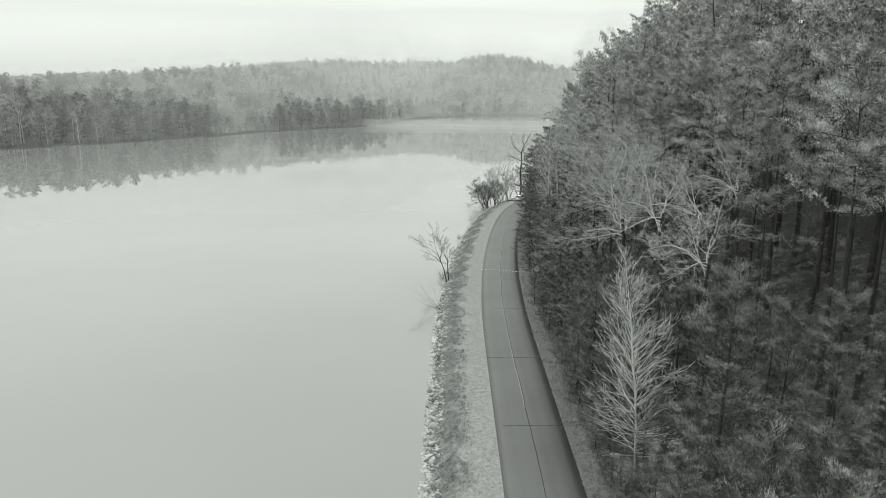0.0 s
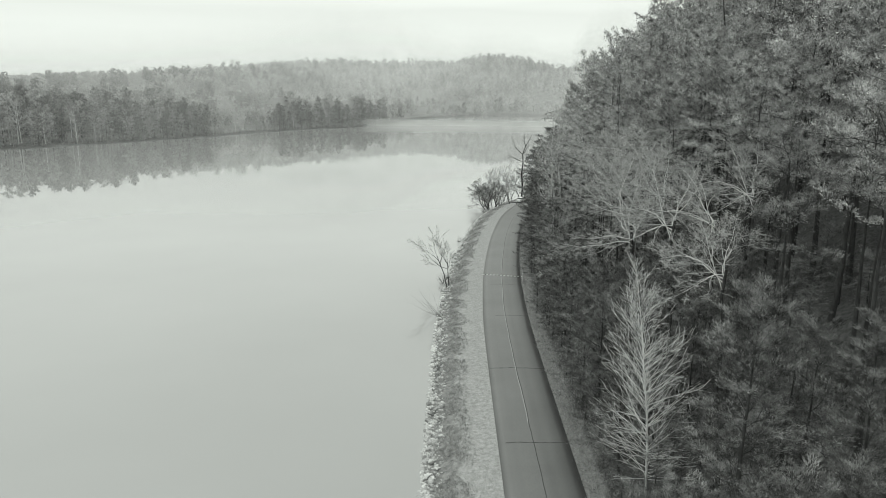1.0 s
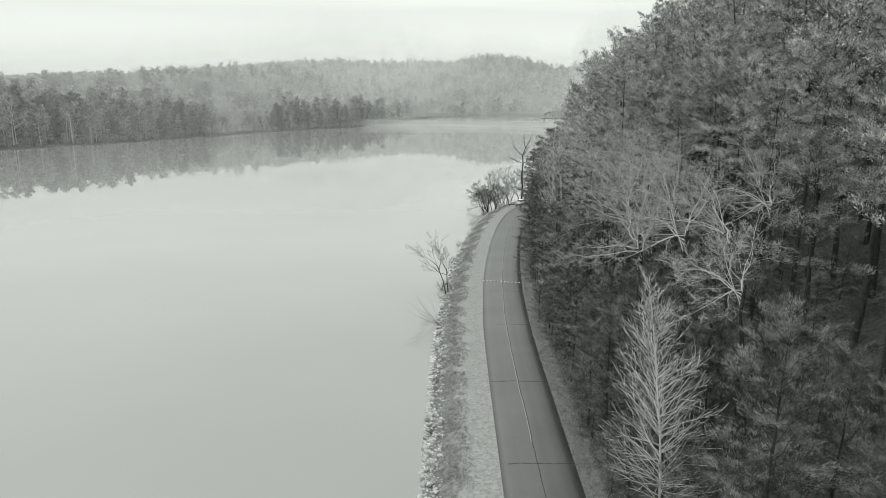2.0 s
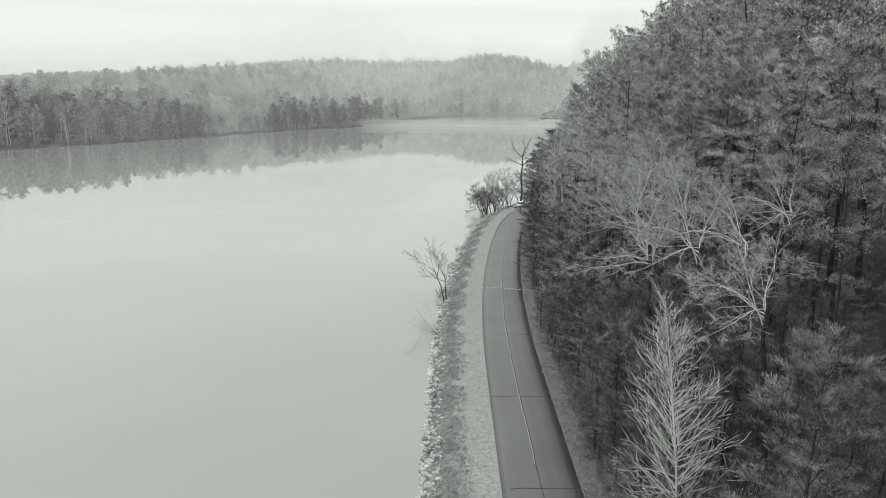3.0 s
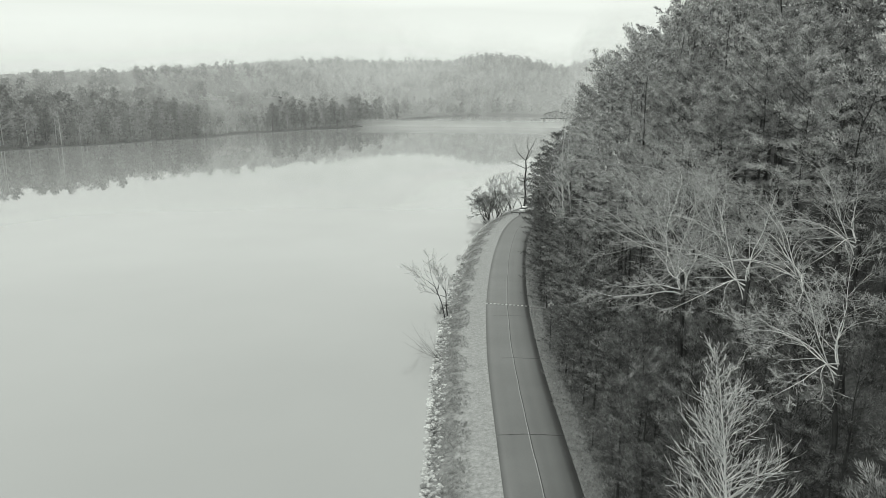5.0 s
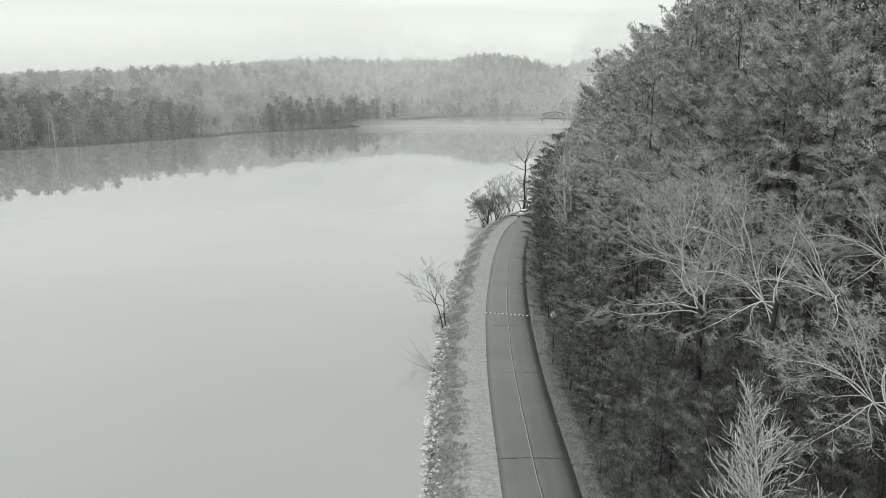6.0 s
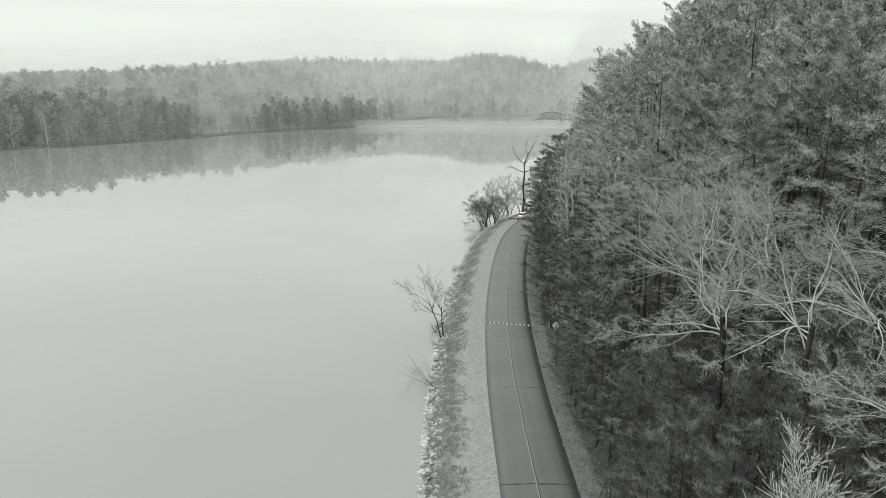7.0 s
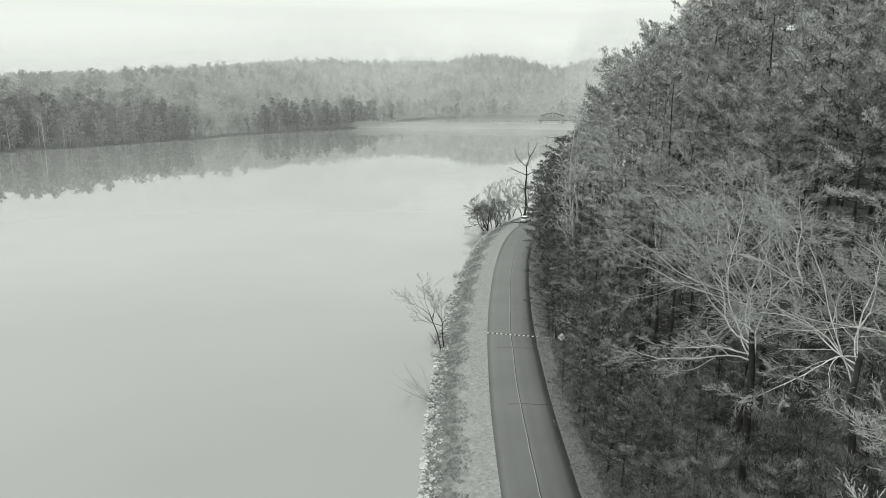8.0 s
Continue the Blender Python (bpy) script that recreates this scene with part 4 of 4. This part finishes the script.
bare_spots, pine_spots = [], []
while len(bare_spots) < 6600:
    az = far_gen.uniform(-42, 17)
    ds, dr = np.interp(az, SHORE[:, 0], SHORE[:, 1]), np.interp(az, SHORE[:, 0], SHORE[:, 3])
    b = 14 + (dr - ds + 80) * far_gen.random() ** 0.66
    if (-37 < az < -19.8 and b < 55) or (-14.6 < az < -5.3 and b < 60) or (-20.5 < az < -14.4 and b < 62):
        continue
    x, y = polar(az, ds + b)
    if land1(x, y) < -1.0 or y < 330:
        continue
    patch = float(waver(x, y, 17, 40))
    if patch > 0.22 and (az > -12 or b < (dr - ds) * 0.8) and far_gen.random() < 0.8:
        pine_spots.append((x, y, far_gen.uniform(0.7, 1.25)))
    else:
        bare_spots.append((x, y, far_gen.uniform(0.7, 1.15)))
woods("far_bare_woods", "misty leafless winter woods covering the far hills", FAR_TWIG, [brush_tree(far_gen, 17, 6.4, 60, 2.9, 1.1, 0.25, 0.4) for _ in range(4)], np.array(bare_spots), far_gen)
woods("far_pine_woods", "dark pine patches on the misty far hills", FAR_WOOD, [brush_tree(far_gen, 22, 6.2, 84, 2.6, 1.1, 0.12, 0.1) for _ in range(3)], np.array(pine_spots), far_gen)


# ---- mist over the lake ----
def mist(name, label, a0, a1, gap, height, density, low, patch, ring=0):
    """A curved veil that follows the far shore at a distance from it and reaches a height above the ridge behind."""
    az = np.linspace(a0, a1, 60)
    d = np.full(60, float(ring)) if ring else np.interp(az, SHORE[:, 0], SHORE[:, 1]) + gap
    x, y = d * np.sin(np.radians(az)), 10 + d * np.cos(np.radians(az))
    top = height + np.interp(az, SHORE[:, 0], SHORE[:, 2]) * (not ring)
    v = np.concatenate([np.column_stack([x, y, np.full(60, WATER_Z + 0.05)]), np.column_stack([x, y, WATER_Z + top])])
    i = np.arange(59)
    me = mesh_of(name, v, np.stack([i, i + 1, i + 61, i + 60], axis=1), mist_material(name, density, low, patch), smooth=True)
    layer = me.uv_layers.new(name="across")
    uv = np.concatenate([np.column_stack([np.linspace(0, 1, 60), np.zeros(60)]), np.column_stack([np.linspace(0, 1, 60), np.ones(60)])])
    vi = np.empty(len(me.loops), dtype=np.int32)
    me.loops.foreach_get("vertex_index", vi)
    layer.data.foreach_set("uv", uv[vi].astype(np.float32).ravel())
    return tagged(new(name, me), label, "mist", kind="stuff")


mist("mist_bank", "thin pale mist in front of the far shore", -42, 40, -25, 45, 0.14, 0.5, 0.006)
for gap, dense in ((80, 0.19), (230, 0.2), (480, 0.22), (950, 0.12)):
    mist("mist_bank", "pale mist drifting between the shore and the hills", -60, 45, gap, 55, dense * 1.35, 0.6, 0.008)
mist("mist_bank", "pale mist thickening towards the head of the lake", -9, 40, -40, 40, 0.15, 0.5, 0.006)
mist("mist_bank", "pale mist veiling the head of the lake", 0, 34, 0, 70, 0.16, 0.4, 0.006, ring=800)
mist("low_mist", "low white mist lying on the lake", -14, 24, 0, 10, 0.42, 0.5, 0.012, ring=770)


# ---- roadside things ----
def box(bm, x0, x1, y0, y1, z0, z1, bevel=0.0):
    r = bmesh.ops.create_cube(bm, size=1.0)
    bmesh.ops.scale(bm, vec=(x1 - x0, y1 - y0, z1 - z0), verts=r["verts"])
    bmesh.ops.translate(bm, vec=((x0 + x1) / 2, (y0 + y1) / 2, (z0 + z1) / 2), verts=r["verts"])
    if bevel:
        edges = list({e for v in r["verts"] for e in v.link_edges})
        bmesh.ops.bevel(bm, geom=edges, offset=bevel, segments=2, affect="EDGES")


def rod(bm, a, b, r, sides=10):
    a, b = Vector(a), Vector(b)
    m = Matrix.Translation((a + b) / 2) @ (b - a).to_track_quat("Z", "Y").to_matrix().to_4x4()
    bmesh.ops.create_cone(bm, cap_ends=True, segments=sides, radius1=r, radius2=r, depth=(b - a).length, matrix=m)


# striped gate across the road
gate = tagged(new("barrier_gate"), "closed striped steel gate bar across the road with pale posts", "gate")
gate.matrix_basis = pose(12.55, 115.0, 0.0, 0, 0, 168.5)
for i in range(22):
    bm = bmesh.new()
    rod(bm, (0.35 + i * 0.305, 0, 0.92), (0.35 + (i + 1) * 0.305, 0, 0.92), 0.06)
    part("stripe", bm, WHITE if i % 2 else BLACK, gate)
for x in (0.0, -2.1):
    bm = bmesh.new()
    rod(bm, (x, 0, -0.2), (x, 0, 1.5), 0.1)
    part("post", bm, STEEL, gate, "pale upright steel post")
bm = bmesh.new()
rod(bm, (0.35, 0, 0.92), (-2.1, 0, 0.85), 0.045)
rod(bm, (0.35, 0, 0.55), (-2.1, 0, 0.45), 0.035)
part("tail_rail", bm, STEEL, gate)

# diamond sign
sign = tagged(new("road_sign"), "pale diamond road sign on a steel post at the wood's edge", "sign")
sign.matrix_basis = pose(14.75, 110.0, land1(14.75, 110.0), 0, 0, 4)
bm = bmesh.new()
rod(bm, (0, 0.04, -0.3), (0, 0.04, 1.85), 0.035)
part("post", bm, BARK, sign)
bm = bmesh.new()
box(bm, -0.38, 0.38, -0.012, 0.012, -0.38, 0.38)
bmesh.ops.rotate(bm, cent=(0, 0, 0), matrix=Matrix.Rotation(radians(45), 3, "Y"), verts=bm.verts)
bmesh.ops.rotate(bm, cent=(0, 0, 0), matrix=Matrix.Rotation(radians(-8), 3, "X"), verts=bm.verts)
bmesh.ops.translate(bm, vec=(0, -0.07, 1.8), verts=bm.verts)
part("panel", bm, SIGN, sign)
bm = bmesh.new()
box(bm, -0.2, 0.2, -0.112, -0.104, 1.83, 1.91)
box(bm, -0.16, 0.16, -0.126, -0.118, 1.69, 1.77)
part("writing_bars", bm, STEEL, sign, "two faint bars of worn writing")


# the parked car at the bend
def car_thing():
    root = tagged(new("parked_car"), "white car parked at the road's bend", "car")

    def loft(sections, name, mat, label=""):
        bm = bmesh.new()
        rings = []
        for y, w, z0, z1, inset in sections:
            pts = [(-w, z0), (w, z0), (w, (z0 + z1) / 2), (w - inset, z1), (-w + inset, z1), (-w, (z0 + z1) / 2)]
            rings.append([bm.verts.new((px, y, pz)) for px, pz in pts])
        for a, b in zip(rings[:-1], rings[1:]):
            for i in range(6):
                bm.faces.new((a[i], a[(i + 1) % 6], b[(i + 1) % 6], b[i]))
        bm.faces.new(rings[0][::-1])
        bm.faces.new(rings[-1])
        bmesh.ops.recalc_face_normals(bm, faces=bm.faces)
        bmesh.ops.bevel(bm, geom=list(bm.edges), offset=0.04, segments=2, affect="EDGES")
        return part(name, bm, mat, root, label)

    loft([(-2.25, 0.78, 0.35, 0.85, 0.06), (-2.1, 0.88, 0.28, 0.98, 0.08), (-0.8, 0.9, 0.25, 1.0, 0.08), (1.2, 0.9, 0.25, 0.98, 0.08), (2.1, 0.86, 0.28, 0.85, 0.08), (2.3, 0.76, 0.35, 0.75, 0.06)], "body", CARPAINT)
    loft([(-2.0, 0.76, 0.96, 1.02, 0.1), (-1.4, 0.78, 0.96, 1.42, 0.18), (0.2, 0.78, 0.96, 1.46, 0.18), (1.15, 0.78, 0.94, 1.0, 0.1)], "cabin_glass", GLASS)
    loft([(-1.45, 0.6, 1.40, 1.46, 0.05), (-0.5, 0.63, 1.43, 1.5, 0.05), (0.25, 0.6, 1.42, 1.48, 0.05)], "roof", CARPAINT)
    for x in (-0.82, 0.82):
        for y in (-1.4, 1.45):
            bm = bmesh.new()
            rod(bm, (x - 0.1, y, 0.32), (x + 0.1, y, 0.32), 0.32, 20)
            wheel = part("wheel", bm, RUBBER, root)
            bm = bmesh.new()
            rod(bm, (x - 0.11, y, 0.32), (x + 0.11, y, 0.32), 0.19, 14)
            part("rim", bm, STEEL, wheel)
    for x in (-0.62, 0.62):
        bm = bmesh.new()
        box(bm, x - 0.15, x + 0.15, -2.3, -2.2, 0.7, 0.84, 0.02)
        part("tail_light", bm, BLACK, root)
    return root


car = car_thing()
car.matrix_basis = pose(21.3, 208.0, 0.03, 0, 0, -28)

# low timber barrier before the bend
bm = bmesh.new()
rod(bm, (-1.6, 0, 0.45), (1.6, 0, 0.45), 0.14)
rail = tagged(new("log_rail"), "dark low log rail on the grass by the bend", "rail")
part("log", bm, BARK, rail)
for x in (-1.2, 1.2):
    bm = bmesh.new()
    rod(bm, (x, 0, -0.3), (x, 0, 0.6), 0.1)
    part("post", bm, BARK, rail)
rail.matrix_basis = pose(18.3, 204.0, 0.0, 0, 0, -35)


# ---- the bank: stones, weeds, trees at the water ----
def stone_mesh(seed):
    g = np.random.default_rng(seed)
    bm = bmesh.new()
    bmesh.ops.create_icosphere(bm, subdivisions=1, radius=1.0)
    cuts = [(unit(g.normal(0, 1, 3)), g.uniform(0.45, 0.8)) for _ in range(6)]
    for v in bm.verts:
        p = np.array(v.co) * g.uniform(0.85, 1.15)
        for nrm, lim in cuts:
            over = p @ nrm - lim
            if over > 0:
                p = p - nrm * over
        v.co = p * np.array([1.0, 0.8, 0.62])
    me = bpy.data.meshes.new("stone")
    bm.to_mesh(me)
    bm.free()
    me.materials.append(ROCK)
    return me


stones = [stone_mesh(100 + i) for i in range(9)]
bank = np.random.default_rng(61)


def bank_spot(y, s):
    i = int(np.argmin(np.abs(AXIS[:, 1] - y)))
    return AXIS[i] + AXIS_RIGHT[i] * s + AXIS_DIR[i] * (y - AXIS[i, 1])


made = 0
while made < 290:
    y = 40 + 110 * bank.random() ** 1.35
    s = -9.95 + abs(bank.normal(0, 0.55)) - 0.35
    if s > -7.4:
        continue
    x, yy = bank_spot(y, s) + bank.normal(0, 0.1, 2)
    r = float(np.clip(bank.lognormal(-1.1, 0.42), 0.15, 0.75))
    ob = new("stone", stones[bank.integers(9)])
    z = max(land1(x, yy), WATER_Z - 0.25) + r * 0.25
    ob.matrix_basis = pose(x, yy, z, bank.uniform(-25, 25), bank.uniform(-25, 25), bank.uniform(0, 360)) @ Matrix.Scale(r, 4)
    tagged(ob, "pale angular riprap stone at the waterline", "stone", "stones along the bank")
    made += 1

# smaller rubble between the stones
vs, fs, base = [], [], 0
for _ in range(4600):
    y = 36 + 190 * bank.random() ** 1.4
    s = -10.35 + 1.9 * bank.random() ** 2.2
    x, yy = bank_spot(y, s)
    src = stones[bank.integers(9)]
    co = np.empty(len(src.vertices) * 3)
    src.vertices.foreach_get("co", co)
    co = co.reshape(-1, 3)
    r = float(np.clip(bank.lognormal(-1.75, 0.45), 0.07, 0.42))
    a = bank.uniform(0, 6.28)
    rot = np.array([[np.cos(a), -np.sin(a), 0], [np.sin(a), np.cos(a), 0], [0, 0, 1]])
    vs.append(co @ rot.T * r + np.array([x, yy, 0]))
    tri = np.array([p.vertices[:] for p in src.polygons])
    fs.append(tri + base)
    base += len(co)
v = np.concatenate(vs)
n_each = len(stones[0].vertices)
zc = land(v[::n_each, 0], v[::n_each, 1])
v[:, 2] += np.repeat(np.maximum(zc, WATER_Z - 0.05), n_each)
tagged(new("bank_rubble", mesh_of("bank_rubble", v, np.concatenate(fs), ROCK)), "pale broken rubble on the lake bank", "rubble", kind="stuff")


def tufts(name, label, mat, count, y0, y1, s0, s1, size, width, per, spread, seed, lean=(0, 0, 1), power=1.0, clump=None):
    """Blades scattered along a strip beside the road."""
    g = np.random.default_rng(seed)
    y = y0 + (y1 - y0) * g.random(count) ** power
    s = g.uniform(s0, s1, count)
    i = np.searchsorted(AXIS[:, 1][:480], y).clip(0, 479)
    p = AXIS[i] + AXIS_RIGHT[i] * s[:, None] + g.normal(0, 0.3, (count, 2))
    if clump is not None:
        keep = waver(p[:, 0], p[:, 1], 1.0, seed) > clump
        p = p[keep]
    z = land(p[:, 0], p[:, 1])
    ok = z > WATER_Z - 0.1
    p, z = p[ok], z[ok]
    v, f = blades(np.column_stack([p, z - 0.02]), np.tile(np.array(lean, float), (len(p), 1)), g.uniform(0.6, 1.3, len(p)) * size, width, per, spread, g)
    return tagged(new(name, mesh_of(name, v, f, mat)), label, "grass", kind="stuff")


tufts("verge_grass", "short dry pale grass on the verge", GRASS_BLADE, 16000, 38, 215, -7.2, -3.45, 0.10, 0.03, 2, 0.5, 71, power=1.6)
tufts("bank_grass", "tangled dry weeds on the lake bank", WEED, 11000, 36, 225, -9.6, -6.0, 0.36, 0.026, 5, 0.7, 72, lean=(-0.25, 0, 1), power=1.3, clump=-0.25)
tufts("shoulder_weeds", "low dry weeds and leaf litter on the road shoulder", WEED, 9000, 36, 190, 3.6, 6.2, 0.28, 0.03, 3, 0.6, 73, power=1.4)
tufts("wood_floor_brush", "twiggy undergrowth on the wood's floor", DARK_TWIG, 12000, 25, 200, 5.2, 14, 0.6, 0.02, 4, 0.5, 74, power=1.2)


def shrub(gen, height, spread, count, lean=(0, 0, 0.6)):
    segs, tips = [], []
    for _ in range(count):
        az = gen.uniform(0, 2 * np.pi)
        way = np.array([np.cos(az) * spread, np.sin(az) * spread, 1.0]) + np.array(lean)
        branch(segs, tips, gen, gen.normal(0, 0.15, 3) * np.array([1, 1, 0]), way, height * gen.uniform(0.6, 1.1), 0.02, 2, 3, np.zeros(3), 2, rise=0.04)
    return segs


def shrub_thing(name, label, segs, mat, x, y, z, spin=0):
    v, f = tubes(segs, 3)
    ob = tagged(new(name, mesh_of(name, v, f, mat)), label, "shrub", "shrubs on the bank")
    ob.matrix_basis = pose(x, y, z, 0, 0, spin)
    return ob


sg = np.random.default_rng(17)
shrub_a = shrub_thing("shrub", "dark tangled leafless shrub at the waterline", shrub(sg, 1.7, 0.9, 12), DARK_TWIG, -1.5, 79.3, -1.5)
for x, y, sc in ((-1.4, 118.6, 1.2), (-1.0, 121, 1.0), (-1.5, 76.5, 0.7), (-1.6, 113.5, 0.8), (0.2, 139, 0.9), (1.6, 155, 1.0), (-1.3, 100.5, 0.8), (-1.5, 66.0, 0.7), (9.6, 197, 1.2)):
    copy_thing(shrub_a, pose(x, y, max(land1(x, y), WATER_Z) - 0.05, 0, 0, sg.uniform(0, 360)) @ Matrix.Scale(sc, 4))
drift = shrub_thing("fallen_branch", "bare fallen branch lying out over the water", shrub(sg, 5.6, 0.7, 9, (-1.9, 0.1, 0.1)), DARK_TWIG, -1.5, 99.5, -1.5)


def leaning_tree(gen, height, lean, stems, start, stout=0.011, level=5, angle=(0.25, 0.6)):
    """Stems that lean out over the water and fork into a broad head."""
    segs = []
    for k in range(stems):
        way = np.array([lean + gen.normal(0, 0.14), gen.normal(0, 0.12), 1.0])
        fork(segs, gen, np.array([0.3 * k, 0.2 * k, 0.0]), way, height * start * gen.uniform(0.8, 1.1), stout * height, level, wander=0.07, rise=0.03, angle=angle, keep=(0.58, 0.8), side=0.35)
    return segs


wg = np.random.default_rng(44)
WATERSIDE = "trees at the water's edge"
lake_segs = []
for foot, knee in (((0, 0, 0), (-1.5, 0.1, 5.0)), ((0.4, 0.5, 0), (0.1, 0.6, 4.2))):
    foot, knee = np.array(foot, float), np.array(knee, float)
    bend = (foot + knee) / 2 + wg.normal(0, 0.15, 3)
    lake_segs += [(foot, bend, 0.10, 0.085), (bend, knee, 0.085, 0.065)]
    for way, length in (((-0.95, 0.1, 0.55), 5.2), ((-0.7, -0.2, 0.9), 5.6), ((-0.35, 0.3, 1), 5.8), ((0.05, -0.3, 1), 5.4), ((0.35, 0.2, 0.9), 3.4)):
        sweep(lake_segs, wg, knee + (bend - knee) * wg.uniform(0, 0.5), way, length * (1 if foot[0] == 0 else 0.75), 0.05, 2, rise=0.012, turn=0.1, bare=0.2, flat=0.9, gnarl=0.05)
lake_tree = bare_thing("shore_tree", "slender grey leafless tree leaning over the water", WATERSIDE, lake_segs, BARK, TWIG, 0.04, floor=0.016)
lake_tree.matrix_basis = pose(-0.7, 116.0, land1(-0.7, 116.0) - 0.1)
clump_src = [bare_thing("shore_tree", "dark many-stemmed leafless tree at the tip of the bank", WATERSIDE, leaning_tree(wg, 9.5, l, st, 0.3), BARK, DARK_TWIG, 0.05, floor=0.035) for l, st in ((-0.35, 3), (0.1, 2))]
clump_src.append(bare_thing("shore_tree", "pale slender leafless tree behind the bend", WATERSIDE, leaning_tree(wg, 11.0, 0.0, 2, 0.34, 0.008, 6), BARK, TWIG, 0.05, floor=0.03))
clump_src[0].matrix_basis = pose(10.9, 203.5, land1(10.9, 203.5) - 0.1)
clump_src[1].matrix_basis = pose(13.4, 209.0, land1(13.4, 209.0) - 0.1)
clump_src[2].matrix_basis = pose(17.2, 218.5, land1(17.2, 218.5) - 0.1)
for x, y, sc, k in ((12.2, 206.0, 0.75, 1), (14.2, 213.0, 1.15, 2), (11.6, 207.5, 0.9, 0), (18.2, 221.0, 0.9, 1), (19.0, 223.5, 1.3, 2), (16.0, 217.0, 1.25, 2), (22.4, 226.0, 1.3, 2), (24.4, 228.5, 1.2, 2)):
    copy_thing(clump_src[k], pose(x, y, land1(x, y) - 0.1, 0, 0, wg.uniform(-60, 60)) @ Matrix.Scale(sc, 4))

# dark gnarled trees at the very tip
gnarled_segs = []
for k, (dx, dy) in enumerate(((-0.5, 0.1), (0.35, 0.2), (-0.1, -0.3), (-0.9, 0.3))):
    sweep(gnarled_segs, wg, (0.4 * k - 0.6, 0.3 * k, 0), (dx, dy, 1), wg.uniform(7, 9.5), 0.16, 2, rise=0.04, turn=0.3, bare=0.35, flat=0.9)
gnarled = bare_thing("shore_tree", "dark gnarled many-stemmed tree at the tip of the bank", WATERSIDE, gnarled_segs, BARK, DARK_TWIG, 0.07, floor=0.03)
gnarled.matrix_basis = pose(10.8, 202.4, land1(10.8, 202.4) - 0.1)
copy_thing(gnarled, pose(13.6, 208.0, land1(13.6, 208.0) - 0.1, 0, 0, 150) @ Matrix.Scale(0.8, 4))
cedar = pine_thing("cedar_tree", "small dark tufted evergreen leaning at the tip of the bank", WATERSIDE, wg, FAR_NEEDLES,
                   height=8.6, bare=0.34, boughs=18, reach=3.6, puffs=3, count=26, puff=0.8, size=0.5, width=0.08, rise=0.25, crook=0.3)
cedar.matrix_basis = pose(9.9, 203.2, land1(9.9, 203.2) - 0.1, 0, -14, 0)


def snag_segments(gen):
    """A tall crooked dead stem that forks high up, with a few long limbs to one side."""
    segs = []
    line = np.array([(0, 0, 0), (0.3, 0, 4.0), (-0.1, 0.1, 8.0), (0.2, 0, 12.0), (0.0, 0, 14.5), (0.9, 0.1, 17.0), (2.0, 0, 19.0), (2.9, 0.2, 21.0)])
    for i in range(7):
        segs.append((line[i], line[i + 1], 0.34 * (1 - 0.12 * i), 0.34 * (1 - 0.12 * (i + 1))))
    for at, way, length in ((4, (-0.7, 0, 0.9), 5.5), (3, (-1, 0.1, 0.35), 5.0), (3, (0.8, 0.1, 0.7), 4.5), (2, (-1, 0, 0.1), 2.6), (5, (-0.4, 0.2, 1), 3.5), (4, (1, 0.2, 0.5), 3.5), (2, (0.9, 0, 0.4), 2.4)):
        sweep(segs, gen, line[at], way, length, 0.13, 1, rise=0.03, turn=0.3, bare=0.3)
    return segs


snag = bare_thing("dead_tree", "tall dark dead tree with a few broken limbs", WATERSIDE, snag_segments(np.random.default_rng(3)), BARK, DARK_TWIG, 0.08, floor=0.04)
snag.matrix_basis = pose(22.3, 219.0, land1(22.3, 219.0) - 0.2)


# ---- the far bridge at the head of the lake ----
bridge = tagged(new("truss_bridge"), "dark steel truss bridge far off in the mist", "bridge")
def truss_top(i):
    return 9.5 + 2.4 * math.sin(math.pi * i / 8)


for side in (-3, 3):
    for i in range(9):
        bm = bmesh.new()
        rod(bm, (i * 4.5, side, 6), (i * 4.5, side, truss_top(i)), 0.2, 6)
        part("post", bm, BRIDGE_STEEL, bridge)
        if i < 8:
            bm = bmesh.new()
            rod(bm, (i * 4.5, side, truss_top(i)), (i * 4.5 + 4.5, side, truss_top(i + 1)), 0.28, 6)
            part("chord", bm, BRIDGE_STEEL, bridge)
            bm = bmesh.new()
            rod(bm, (i * 4.5, side, truss_top(i) if i < 4 else 6), (i * 4.5 + 4.5, side, 6 if i < 4 else truss_top(i + 1)), 0.14, 6)
            part("diagonal", bm, BRIDGE_STEEL, bridge)
bm = bmesh.new()
box(bm, -6, 70, -3, 3, 5.2, 6, 0.1)
part("deck", bm, BRIDGE_STEEL, bridge)
for x in (0, 36):
    bm = bmesh.new()
    box(bm, x - 1.5, x + 1.5, -3.5, 3.5, -6, 5.2, 0.2)
    part("pier", bm, CONCRETE, bridge)
bridge.matrix_basis = pose(116, 880, WATER_Z - 1.0, 0, 0, 6) @ Matrix.Diagonal((0.78, 1.0, 1.35, 1))
